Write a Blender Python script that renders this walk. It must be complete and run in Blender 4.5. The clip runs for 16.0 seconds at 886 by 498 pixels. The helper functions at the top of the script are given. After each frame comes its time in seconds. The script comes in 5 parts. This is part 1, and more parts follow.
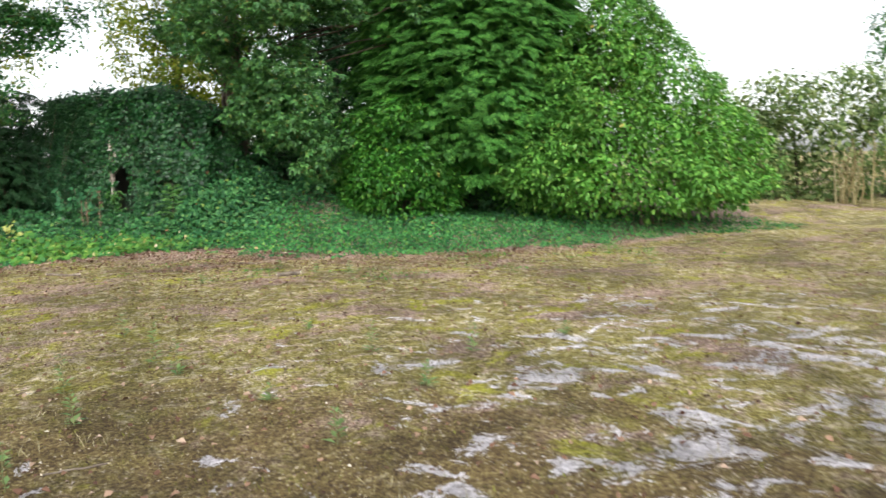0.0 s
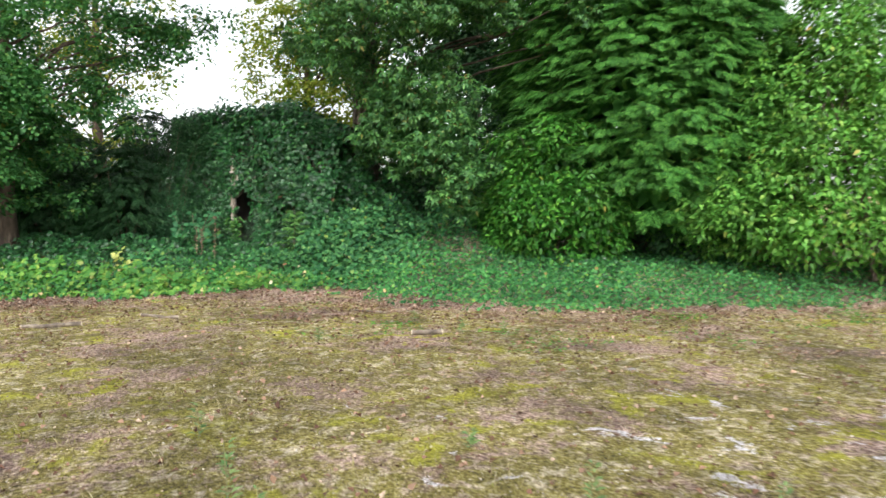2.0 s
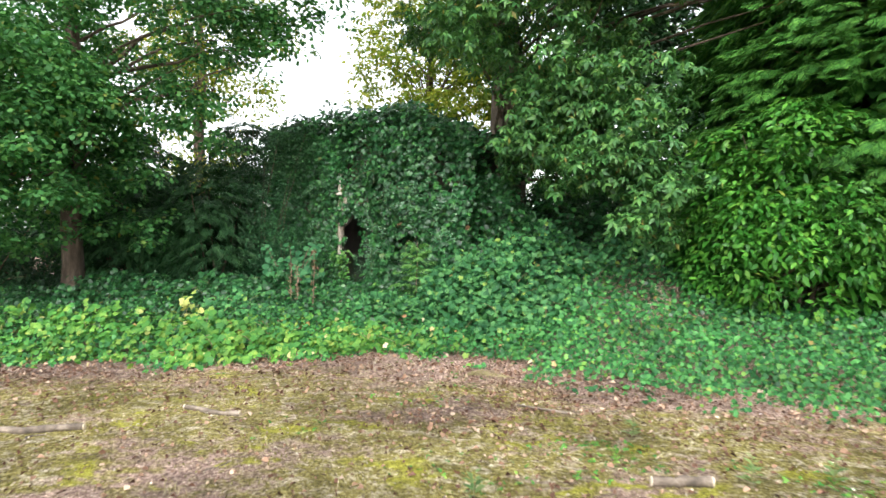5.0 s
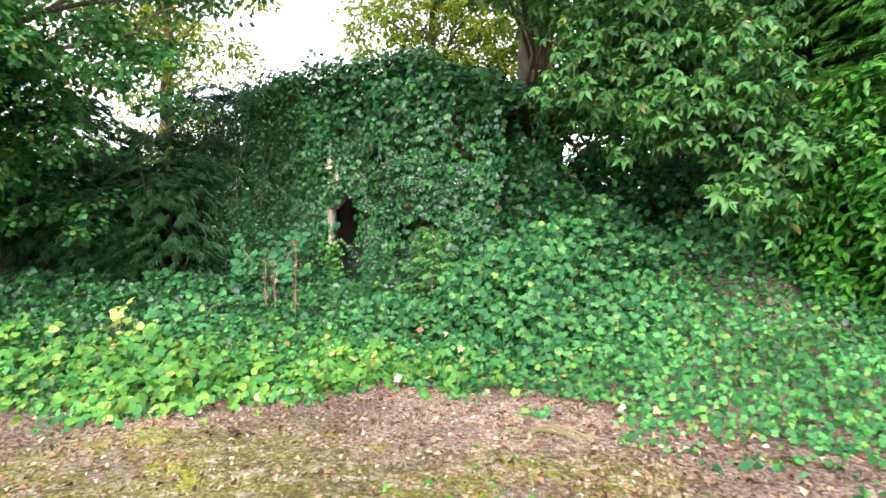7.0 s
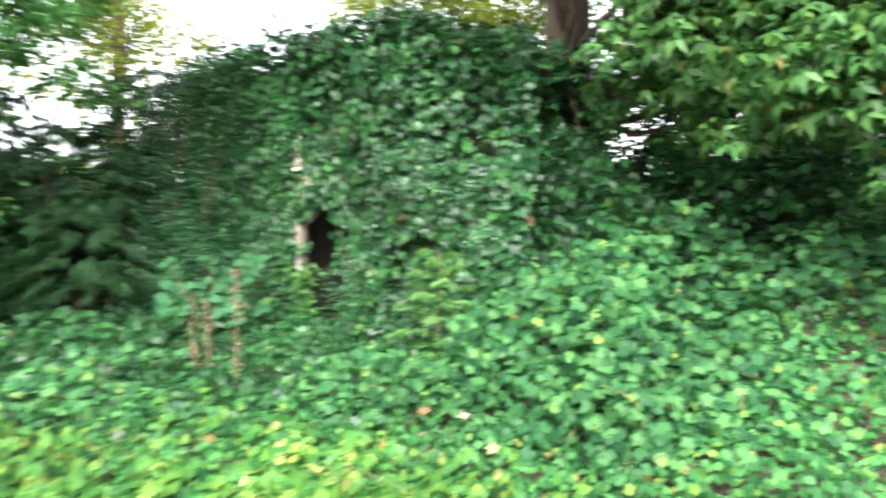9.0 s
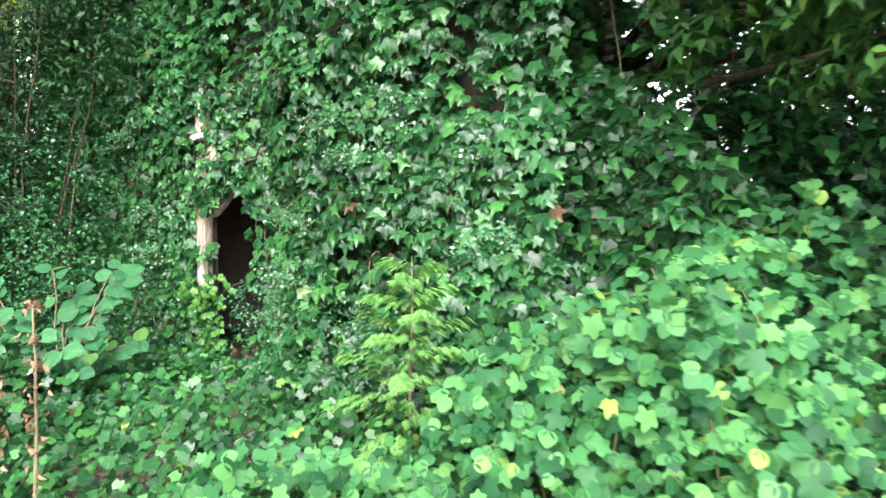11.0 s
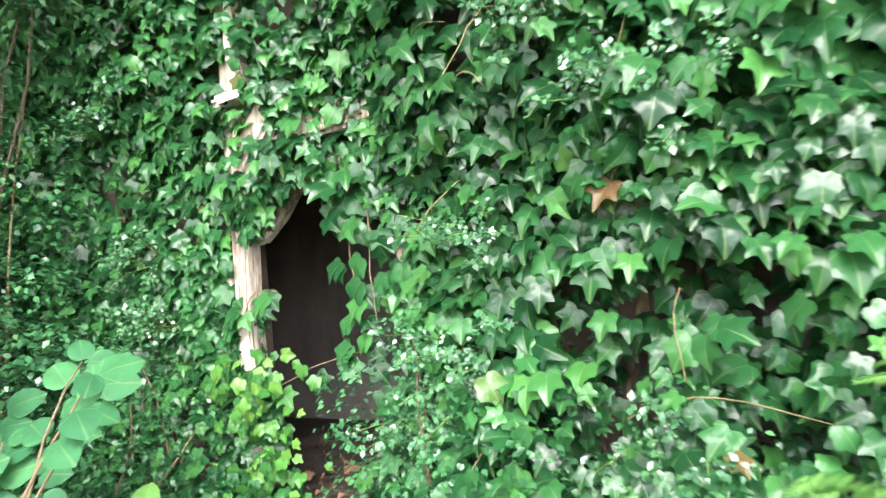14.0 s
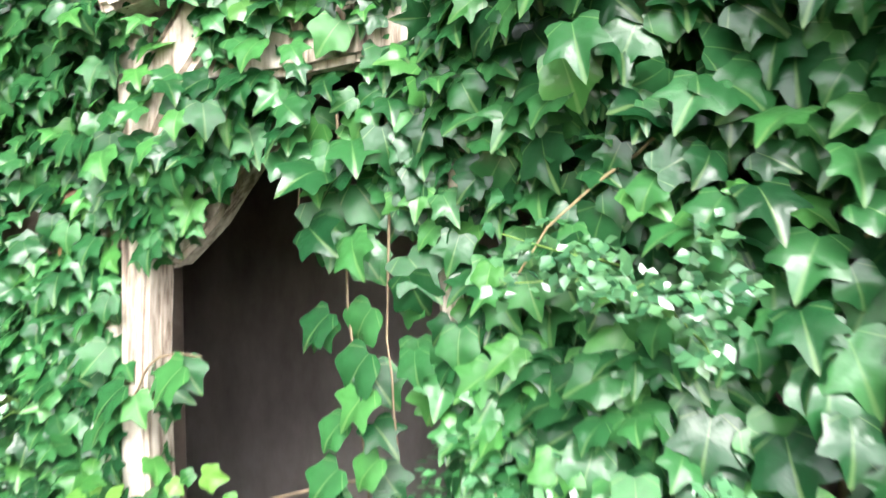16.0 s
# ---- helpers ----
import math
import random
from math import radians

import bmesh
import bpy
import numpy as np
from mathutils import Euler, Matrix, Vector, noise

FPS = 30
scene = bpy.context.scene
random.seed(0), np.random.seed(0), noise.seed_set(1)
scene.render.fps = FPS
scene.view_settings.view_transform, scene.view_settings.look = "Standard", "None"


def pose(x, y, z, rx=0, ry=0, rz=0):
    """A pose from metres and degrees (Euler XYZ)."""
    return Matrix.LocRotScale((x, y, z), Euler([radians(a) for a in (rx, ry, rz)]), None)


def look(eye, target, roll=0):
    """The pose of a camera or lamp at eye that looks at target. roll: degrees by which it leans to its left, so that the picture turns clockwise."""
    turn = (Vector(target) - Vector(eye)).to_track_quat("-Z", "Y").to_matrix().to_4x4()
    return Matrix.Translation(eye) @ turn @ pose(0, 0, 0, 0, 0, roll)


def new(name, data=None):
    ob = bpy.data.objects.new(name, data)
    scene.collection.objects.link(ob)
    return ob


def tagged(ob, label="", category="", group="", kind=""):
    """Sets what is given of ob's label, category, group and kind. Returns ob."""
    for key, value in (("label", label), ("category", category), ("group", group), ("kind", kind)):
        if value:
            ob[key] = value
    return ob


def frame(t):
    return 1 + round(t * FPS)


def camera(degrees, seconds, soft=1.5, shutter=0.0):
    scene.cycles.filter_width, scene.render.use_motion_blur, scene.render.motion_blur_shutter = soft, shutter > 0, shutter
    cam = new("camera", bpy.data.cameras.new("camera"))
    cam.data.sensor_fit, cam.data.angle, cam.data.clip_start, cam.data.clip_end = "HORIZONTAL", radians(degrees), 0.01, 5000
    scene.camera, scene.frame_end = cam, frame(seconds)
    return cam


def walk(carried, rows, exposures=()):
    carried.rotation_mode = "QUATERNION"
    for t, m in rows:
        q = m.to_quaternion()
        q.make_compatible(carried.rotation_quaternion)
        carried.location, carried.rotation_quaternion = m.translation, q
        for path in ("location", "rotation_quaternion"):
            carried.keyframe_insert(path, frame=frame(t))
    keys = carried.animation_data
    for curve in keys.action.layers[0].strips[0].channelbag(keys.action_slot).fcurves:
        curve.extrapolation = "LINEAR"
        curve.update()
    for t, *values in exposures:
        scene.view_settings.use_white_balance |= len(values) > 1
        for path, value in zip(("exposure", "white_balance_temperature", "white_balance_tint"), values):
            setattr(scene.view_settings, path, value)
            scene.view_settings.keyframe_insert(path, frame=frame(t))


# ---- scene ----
cam = camera(63.6, 16.0, 1.5, 0.48)
METRES, EYE, TILT, LEAN, TURN = 17.9, 1.5, 0.0, 0.0, 13.3
ROWS = [
    (0.0, 0.0, 0.0, 0.0, -0.19, -7.04, 1.53),
    (0.5, -0.0122, 0.0328, -0.0009, 2.74, -6.47, -0.5),
    (1.0, -0.0222, 0.0704, -0.0016, 4.25, -5.94, 0.51),
    (1.5, -0.0329, 0.1056, -0.0017, 8.43, -3.55, -0.09),
    (2.0, -0.0448, 0.1433, -0.0029, 9.38, -4.26, 0.09),
    (2.5, -0.0531, 0.1782, -0.0027, 14.22, -4.79, 0.34),
    (3.0, -0.065, 0.2123, -0.0042, 13.86, -4.56, 0.36),
    (3.5, -0.0772, 0.2454, -0.0067, 13.09, -3.97, 0.37),
    (4.0, -0.0951, 0.279, -0.0082, 15.01, -3.56, 0.14),
    (4.5, -0.111, 0.3088, -0.0071, 15.43, -3.73, 0.21),
    (5.0, -0.1291, 0.3436, -0.0066, 18.43, -1.75, 0.25),
    (7.5, -0.2081, 0.5067, -0.0091, 17.82, -3.2, 1.15),
    (8.0, -0.2226, 0.5392, -0.0086, 18.05, -3.16, 1.21),
    (8.5, -0.2334, 0.5723, -0.0088, 19.66, -2.24, 1.21),
    (8.9, -0.2420, 0.5977, -0.0100, 19.4, -1.75, 1.22),
    (9.0, -0.2442, 0.604, -0.0103, 17.09, -1.57, 1.22),
    (9.2, -0.2485, 0.6164, -0.0103, 12.9, -2.1, 1.2),
    (11.3, -0.2960, 0.7390, -0.0098, 13.8, -1.9, 0.75),
    (11.5, -0.3026, 0.7477, -0.0098, 14.35, -1.94, 0.71),
    (12.0, -0.3201, 0.7683, -0.0091, 13.85, -3.3, 0.52),
    (12.5, -0.3344, 0.7866, -0.0084, 17.31, -1.45, 1.8),
    (13.0, -0.3519, 0.8009, -0.0104, 17.21, -0.54, 1.13),
    (13.5, -0.3633, 0.8145, -0.0075, 14.14, -1.07, 3.11),
    (14.0, -0.3714, 0.8397, -0.0095, 12.95, -0.14, 5.06),
    (14.5, -0.3795, 0.8544, -0.0071, 13.06, -1.24, 1.9),
    (15.0, -0.3929, 0.8747, -0.01, 9.18, -2.87, 0.92),
    (15.5, -0.4015, 0.8881, -0.0065, 6.7, -3.07, 1.14),
    (16.0, -0.4039, 0.9021, -0.0049, 6.39, 0.56, 1.75),
]
walk(cam, [(t, pose(0, 0, EYE, TILT, LEAN, TURN) @ pose(METRES * x, METRES * y, METRES * z, 90 + pitch, roll, yaw)) for t, x, y, z, yaw, pitch, roll in ROWS],
     [(0.0, 0.66), (3.0, 0.98), (5.0, 1.22), (8.0, 1.82), (11.5, 2.3), (14.0, 2.52), (16.0, 2.78)])

# ---- world and sun: bright overcast sky ----
world = bpy.data.worlds.new("overcast_sky")
scene.world = world
world.use_nodes = True
wn = world.node_tree.nodes
sky = wn.new("ShaderNodeTexSky")
sky.sky_type = "NISHITA"
sky.sun_disc = False
sky.sun_elevation, sky.sun_rotation = radians(50), radians(150)
sky.dust_density, sky.air_density, sky.ozone_density = 2.0, 1.0, 1.0
pale = wn.new("ShaderNodeHueSaturation")
pale.inputs["Saturation"].default_value, pale.inputs["Value"].default_value = 0.2, 1.5
world.node_tree.links.new(sky.outputs[0], pale.inputs["Color"])
world.node_tree.links.new(pale.outputs[0], wn["Background"].inputs["Color"])
wn["Background"].inputs["Strength"].default_value = 0.15
sun_data = bpy.data.lights.new("sun", "SUN")
sun_data.energy, sun_data.angle, sun_data.color = 0.9, radians(30), (1.0, 0.97, 0.92)
sun = new("sun", sun_data)
sun.matrix_world = look((8, -12, 22), (-2, 10, 0))

rng = np.random.default_rng(7)


# ---- materials ----
def ramp(nodes, stops):
    r = nodes.new("ShaderNodeValToRGB")
    while len(r.color_ramp.elements) < len(stops):
        r.color_ramp.elements.new(0.5)
    for e, (p, c) in zip(r.color_ramp.elements, stops):
        e.position, e.color = p, (*c, 1)
    return r


def leaf_material(name, stops, rough=0.45, through_light=0.25, veins=0.0, spec=0.22, per_object=False):
    """Thin leaf: colour varied leaf by leaf, blotches, veins by the leaf's own map, some light through it."""
    m = bpy.data.materials.new(name)
    m.use_nodes = True
    n, l = m.node_tree.nodes, m.node_tree.links
    b = n["Principled BSDF"]
    if per_object:
        pick = n.new("ShaderNodeObjectInfo").outputs["Random"]
    else:
        pick = n.new("ShaderNodeNewGeometry").outputs["Random Per Island"]
    col = ramp(n, stops)
    l.new(pick, col.inputs[0])
    co = n.new("ShaderNodeTexCoord")
    big = n.new("ShaderNodeTexNoise")
    big.inputs["Scale"].default_value, big.inputs["Detail"].default_value = 1.3, 3
    l.new(co.outputs["Object"], big.inputs["Vector"])
    vary = n.new("ShaderNodeMapRange")
    vary.inputs[1].default_value, vary.inputs[2].default_value = 0.3, 0.7
    vary.inputs[3].default_value, vary.inputs[4].default_value = 0.72, 1.28
    l.new(big.outputs[0], vary.inputs[0])
    mul = n.new("ShaderNodeVectorMath")
    mul.operation = "SCALE"
    l.new(col.outputs[0], mul.inputs[0])
    l.new(vary.outputs[0], mul.inputs["Scale"])
    out = mul.outputs[0]
    if veins > 0:
        uv = n.new("ShaderNodeUVMap")
        sep = n.new("ShaderNodeSeparateXYZ")
        l.new(uv.outputs[0], sep.inputs[0])
        # veins fan out from the leaf's base: narrow bands of the angle about it
        ang = n.new("ShaderNodeMath"); ang.operation = "ARCTAN2"
        l.new(sep.outputs[0], ang.inputs[0]); l.new(sep.outputs[1], ang.inputs[1])
        k = n.new("ShaderNodeMath"); k.operation = "MULTIPLY"; k.inputs[1].default_value = 6.2
        l.new(ang.outputs[0], k.inputs[0])
        c = n.new("ShaderNodeMath"); c.operation = "COSINE"
        l.new(k.outputs[0], c.inputs[0])
        band = n.new("ShaderNodeMapRange")
        band.inputs[1].default_value, band.inputs[2].default_value = 0.955, 1.0
        band.inputs[3].default_value, band.inputs[4].default_value = 0.0, veins
        l.new(c.outputs[0], band.inputs[0])
        mix = n.new("ShaderNodeMix"); mix.data_type = "RGBA"
        l.new(band.outputs[0], mix.inputs["Factor"])
        l.new(out, mix.inputs["A"])
        mix.inputs["B"].default_value = (0.30, 0.42, 0.16, 1)
        out = mix.outputs["Result"]
    l.new(out, b.inputs["Base Color"])
    b.inputs["Roughness"].default_value = rough
    b.inputs["Specular IOR Level"].default_value = spec
    fine = n.new("ShaderNodeTexNoise")
    fine.inputs["Scale"].default_value = 60
    l.new(co.outputs["Object"], fine.inputs["Vector"])
    bump = n.new("ShaderNodeBump")
    bump.inputs["Strength"].default_value, bump.inputs["Distance"].default_value = 0.35, 0.004
    l.new(fine.outputs[0], bump.inputs["Height"])
    l.new(bump.outputs[0], b.inputs["Normal"])
    if through_light > 0:
        t = n.new("ShaderNodeBsdfTranslucent")
        warm = n.new("ShaderNodeHueSaturation")
        warm.inputs["Hue"].default_value, warm.inputs["Saturation"].default_value, warm.inputs["Value"].default_value = 0.48, 1.1, 1.25
        l.new(out, warm.inputs["Color"])
        l.new(warm.outputs[0], t.inputs["Color"])
        s = n.new("ShaderNodeMixShader")
        s.inputs[0].default_value = through_light
        l.new(b.outputs[0], s.inputs[1]); l.new(t.outputs[0], s.inputs[2])
        l.new(s.outputs[0], n["Material Output"].inputs["Surface"])
    return m


def rough_material(name, stops, scale=8, rough=0.85, bump=0.6, stretch=(1, 1, 1), depth=0.01):
    """Bark, old timber, plaster: noise at two scales with relief."""
    m = bpy.data.materials.new(name)
    m.use_nodes = True
    n, l = m.node_tree.nodes, m.node_tree.links
    b = n["Principled BSDF"]
    co = n.new("ShaderNodeTexCoord")
    mp = n.new("ShaderNodeMapping")
    mp.inputs["Scale"].default_value = stretch
    l.new(co.outputs["Object"], mp.inputs[0])
    a = n.new("ShaderNodeTexNoise")
    a.inputs["Scale"].default_value, a.inputs["Detail"].default_value, a.inputs["Roughness"].default_value = scale, 8, 0.65
    l.new(mp.outputs[0], a.inputs["Vector"])
    c = n.new("ShaderNodeTexNoise")
    c.inputs["Scale"].default_value, c.inputs["Detail"].default_value = scale * 0.22, 3
    l.new(mp.outputs[0], c.inputs["Vector"])
    mean = n.new("ShaderNodeMath"); mean.operation = "ADD"
    l.new(a.outputs[0], mean.inputs[0]); l.new(c.outputs[0], mean.inputs[1])
    half = n.new("ShaderNodeMapRange")
    half.inputs[1].default_value, half.inputs[2].default_value = 0.7, 1.3
    l.new(mean.outputs[0], half.inputs[0])
    col = ramp(n, stops)
    l.new(half.outputs[0], col.inputs[0])
    l.new(col.outputs[0], b.inputs["Base Color"])
    b.inputs["Roughness"].default_value = rough
    bp = n.new("ShaderNodeBump")
    bp.inputs["Strength"].default_value, bp.inputs["Distance"].default_value = bump, depth
    l.new(a.outputs[0], bp.inputs["Height"])
    l.new(bp.outputs[0], b.inputs["Normal"])
    return m


def ground_material():
    m = bpy.data.materials.new("mossy_tarmac")
    m.use_nodes = True
    n, l = m.node_tree.nodes, m.node_tree.links
    b = n["Principled BSDF"]
    co = n.new("ShaderNodeTexCoord")

    def tex(scale, detail=6, rough=0.6, sx=1.0, dist=0.0):
        mp = n.new("ShaderNodeMapping")
        mp.inputs["Scale"].default_value = (1, sx, 1)
        l.new(co.outputs["Object"], mp.inputs[0])
        t = n.new("ShaderNodeTexNoise")
        t.inputs["Scale"].default_value, t.inputs["Detail"].default_value = scale, detail
        t.inputs["Roughness"].default_value, t.inputs["Distortion"].default_value = rough, dist
        l.new(mp.outputs[0], t.inputs["Vector"])
        return t.outputs[0]

    def span(v, lo, hi, a=0.0, c=1.0):
        r = n.new("ShaderNodeMapRange")
        r.interpolation_type = "SMOOTHSTEP"
        for i, x in enumerate((lo, hi, a, c)):
            r.inputs[i + 1].default_value = x
        l.new(v, r.inputs[0])
        return r.outputs[0]

    def mixed(f, a, c):
        x = n.new("ShaderNodeMix"); x.data_type = "RGBA"
        l.new(f, x.inputs["Factor"])
        for key, v in (("A", a), ("B", c)):
            if isinstance(v, tuple):
                x.inputs[key].default_value = (*v, 1)
            else:
                l.new(v, x.inputs[key])
        return x.outputs["Result"]

    def calc(op, a, c):
        x = n.new("ShaderNodeMath"); x.operation = op
        for i, v in enumerate((a, c)):
            if isinstance(v, float):
                x.inputs[i].default_value = v
            else:
                l.new(v, x.inputs[i])
        return x.outputs[0]

    grain = tex(34, 9, 0.8)
    mid = tex(7, 7, 0.7, dist=0.4)
    broad = tex(0.9, 4, 0.6)
    moss_cols = ramp(n, [(0.37, (0.022, 0.016, 0.008)), (0.45, (0.10, 0.08, 0.022)), (0.53, (0.21, 0.18, 0.045)), (0.63, (0.42, 0.37, 0.20))])
    l.new(grain, moss_cols.inputs[0])
    soil_cols = ramp(n, [(0.37, (0.035, 0.02, 0.016)), (0.49, (0.20, 0.13, 0.105)), (0.61, (0.50, 0.38, 0.31))])
    l.new(grain, soil_cols.inputs[0])
    dry_cols = ramp(n, [(0.37, (0.05, 0.036, 0.02)), (0.48, (0.32, 0.265, 0.16)), (0.62, (0.66, 0.60, 0.48))])
    l.new(grain, dry_cols.inputs[0])
    bare_cols = ramp(n, [(0.35, (0.13, 0.115, 0.115)), (0.48, (0.40, 0.375, 0.385)), (0.62, (0.66, 0.63, 0.65))])
    l.new(grain, bare_cols.inputs[0])
    col = mixed(span(mid, 0.49, 0.62), moss_cols.outputs[0], dry_cols.outputs[0])
    col = mixed(span(calc("ADD", broad, calc("MULTIPLY", mid, 0.6)), 0.78, 0.95), col, soil_cols.outputs[0])
    lush = ramp(n, [(0.37, (0.06, 0.055, 0.008)), (0.5, (0.22, 0.21, 0.025)), (0.62, (0.40, 0.38, 0.07))])
    l.new(grain, lush.inputs[0])
    col = mixed(span(tex(1.7, 6, 0.65, dist=0.5), 0.55, 0.64), col, lush.outputs[0])
    lit = n.new("ShaderNodeAttribute"); lit.attribute_name = "litter"
    col = mixed(span(calc("ADD", lit.outputs["Fac"], calc("MULTIPLY", mid, 0.9)), 0.72, 1.1), col, soil_cols.outputs[0])
    damp = n.new("ShaderNodeAttribute"); damp.attribute_name = "damp"
    wet_cols = ramp(n, [(0.37, (0.03, 0.018, 0.011)), (0.48, (0.10, 0.066, 0.03)), (0.56, (0.19, 0.145, 0.05)), (0.66, (0.42, 0.35, 0.22))])
    l.new(grain, wet_cols.inputs[0])
    col = mixed(span(calc("ADD", calc("MULTIPLY", damp.outputs["Fac"], 0.5), tex(1.4, 7, 0.7, dist=0.8)), 0.78, 0.98), col, wet_cols.outputs[0])
    speck = n.new("ShaderNodeTexVoronoi")
    speck.inputs["Scale"].default_value = 22
    l.new(co.outputs["Object"], speck.inputs["Vector"])
    col = mixed(calc("MULTIPLY", span(speck.outputs["Distance"], 0.22, 0.10), span(tex(3.7, 4, 0.6), 0.47, 0.58)), col, (0.55, 0.47, 0.33))
    bare = n.new("ShaderNodeAttribute"); bare.attribute_name = "bare"
    patch = tex(2.1, 9, 0.66, sx=1.2, dist=0.6)
    f = calc("ADD", patch, calc("MULTIPLY", bare.outputs["Fac"], 0.145))
    f = calc("ADD", f, calc("MULTIPLY", grain, 0.34))
    col = mixed(span(f, 0.845, 0.885), col, bare_cols.outputs[0])
    stain = n.new("ShaderNodeVectorMath"); stain.operation = "SCALE"
    l.new(col, stain.inputs[0])
    l.new(span(calc("ADD", tex(0.55, 5, 0.6), calc("MULTIPLY", tex(3.2, 5, 0.7, dist=0.6), 0.7)), 0.62, 1.05, 0.82, 2.08), stain.inputs["Scale"])
    l.new(stain.outputs[0], b.inputs["Base Color"])
    b.inputs["Roughness"].default_value = 0.9
    b.inputs["Specular IOR Level"].default_value = 0.25
    bp = n.new("ShaderNodeBump")
    bp.inputs["Strength"].default_value, bp.inputs["Distance"].default_value = 1.0, 0.05
    l.new(calc("ADD", grain, mid), bp.inputs["Height"])
    l.new(bp.outputs[0], b.inputs["Normal"])
    return m


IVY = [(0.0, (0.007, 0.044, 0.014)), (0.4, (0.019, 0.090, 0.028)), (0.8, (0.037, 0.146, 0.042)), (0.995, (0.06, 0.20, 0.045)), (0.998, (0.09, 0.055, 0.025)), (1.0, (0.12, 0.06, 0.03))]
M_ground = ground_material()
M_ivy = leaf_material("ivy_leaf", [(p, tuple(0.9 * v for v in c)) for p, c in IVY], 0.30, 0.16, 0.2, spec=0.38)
M_ivy_single = leaf_material("ivy_leaf_near", IVY[:4], 0.27, 0.16, 0.2, spec=0.42, per_object=True)
M_cover = leaf_material("ground_ivy_leaf", [(0.0, (0.016, 0.075, 0.026)), (0.45, (0.045, 0.18, 0.05)), (0.9, (0.10, 0.31, 0.08)), (0.985, (0.19, 0.34, 0.06)), (1.0, (0.35, 0.2, 0.08))], 0.42, 0.25)
M_bramble = leaf_material("bramble_leaf", [(0.0, (0.05, 0.19, 0.045)), (0.5, (0.09, 0.25, 0.045)), (0.88, (0.17, 0.34, 0.06)), (0.985, (0.31, 0.39, 0.085)), (1.0, (0.6, 0.5, 0.26))], 0.5, 0.3)
M_bramble_dark = leaf_material("bramble_leaf_deep", [(0.0, (0.018, 0.08, 0.032)), (0.5, (0.05, 0.185, 0.062)), (0.95, (0.12, 0.31, 0.095)), (0.996, (0.28, 0.40, 0.08)), (1.0, (0.4, 0.25, 0.1))], 0.5, 0.3)
M_round = leaf_material("round_leaf", [(0.0, (0.034, 0.14, 0.06)), (0.9, (0.066, 0.22, 0.085)), (1.0, (0.14, 0.30, 0.07))], 0.5, 0.3, 0.2, per_object=True)
M_laurel = leaf_material("laurel_leaf", [(0.0, (0.017, 0.086, 0.011)), (0.5, (0.04, 0.165, 0.02)), (0.9, (0.085, 0.255, 0.032)), (0.995, (0.13, 0.29, 0.04)), (1.0, (0.35, 0.28, 0.06))], 0.34, 0.12)
M_laurel_light = leaf_material("laurel_leaf_light", [(0.0, (0.05, 0.15, 0.018)), (0.5, (0.10, 0.29, 0.046)), (0.9, (0.18, 0.40, 0.068)), (0.995, (0.25, 0.41, 0.075)), (1.0, (0.4, 0.26, 0.06))], 0.38, 0.2)
M_cypress = leaf_material("cypress_spray", [(0.0, (0.028, 0.11, 0.020)), (0.6, (0.062, 0.215, 0.034)), (1.0, (0.13, 0.31, 0.05))], 0.6, 0.12, spec=0.2)
M_seedling = leaf_material("seedling_spray", [(0.0, (0.08, 0.24, 0.06)), (1.0, (0.22, 0.42, 0.12))], 0.6, 0.3, spec=0.2)
M_oak = leaf_material("tree_leaf", [(0.0, (0.028, 0.11, 0.035)), (0.5, (0.06, 0.195, 0.055)), (0.95, (0.11, 0.28, 0.075)), (1.0, (0.2, 0.22, 0.05))], 0.48, 0.38)
M_whorl = leaf_material("whorl_leaf", [(0.0, (0.022, 0.085, 0.022)), (0.5, (0.048, 0.15, 0.036)), (0.97, (0.11, 0.25, 0.055)), (1.0, (0.26, 0.18, 0.05))], 0.46, 0.15, spec=0.35)
M_far = leaf_material("far_tree_leaf", [(0.0, (0.08, 0.15, 0.02)), (0.6, (0.18, 0.26, 0.04)), (1.0, (0.32, 0.34, 0.06))], 0.55, 0.5)
M_hedge = leaf_material("far_hedge_leaf", [(0.0, (0.06, 0.11, 0.03)), (0.6, (0.15, 0.23, 0.07)), (1.0, (0.30, 0.36, 0.14))], 0.6, 0.25)
M_yew = leaf_material("dark_shrub_leaf", [(0.0, (0.012, 0.045, 0.018)), (0.7, (0.03, 0.085, 0.03)), (1.0, (0.05, 0.12, 0.04))], 0.5, 0.15)
M_privet = leaf_material("small_shrub_leaf", [(0.0, (0.018, 0.075, 0.03)), (0.7, (0.042, 0.145, 0.055)), (1.0, (0.08, 0.21, 0.075))], 0.28, 0.12, spec=0.5)
M_dead = leaf_material("dead_leaf", [(0.0, (0.07, 0.035, 0.022)), (0.4, (0.18, 0.095, 0.06)), (0.8, (0.32, 0.20, 0.13)), (1.0, (0.50, 0.38, 0.28))], 0.75, 0.05)
M_fallen = leaf_material("fallen_leaf", [(0.0, (0.25, 0.12, 0.06)), (0.4, (0.48, 0.32, 0.16)), (0.7, (0.50, 0.42, 0.2)), (1.0, (0.62, 0.54, 0.36))], 0.6, 0.2)
M_sprig = leaf_material("sprig_leaf", [(0.0, (0.03, 0.11, 0.05)), (1.0, (0.085, 0.20, 0.085))], 0.22, 0.1, spec=0.85)
M_young = leaf_material("young_ivy_leaf", [(0.0, (0.024, 0.11, 0.024)), (0.6, (0.055, 0.18, 0.034)), (1.0, (0.14, 0.29, 0.055))], 0.36, 0.25, 0.2, spec=0.35)
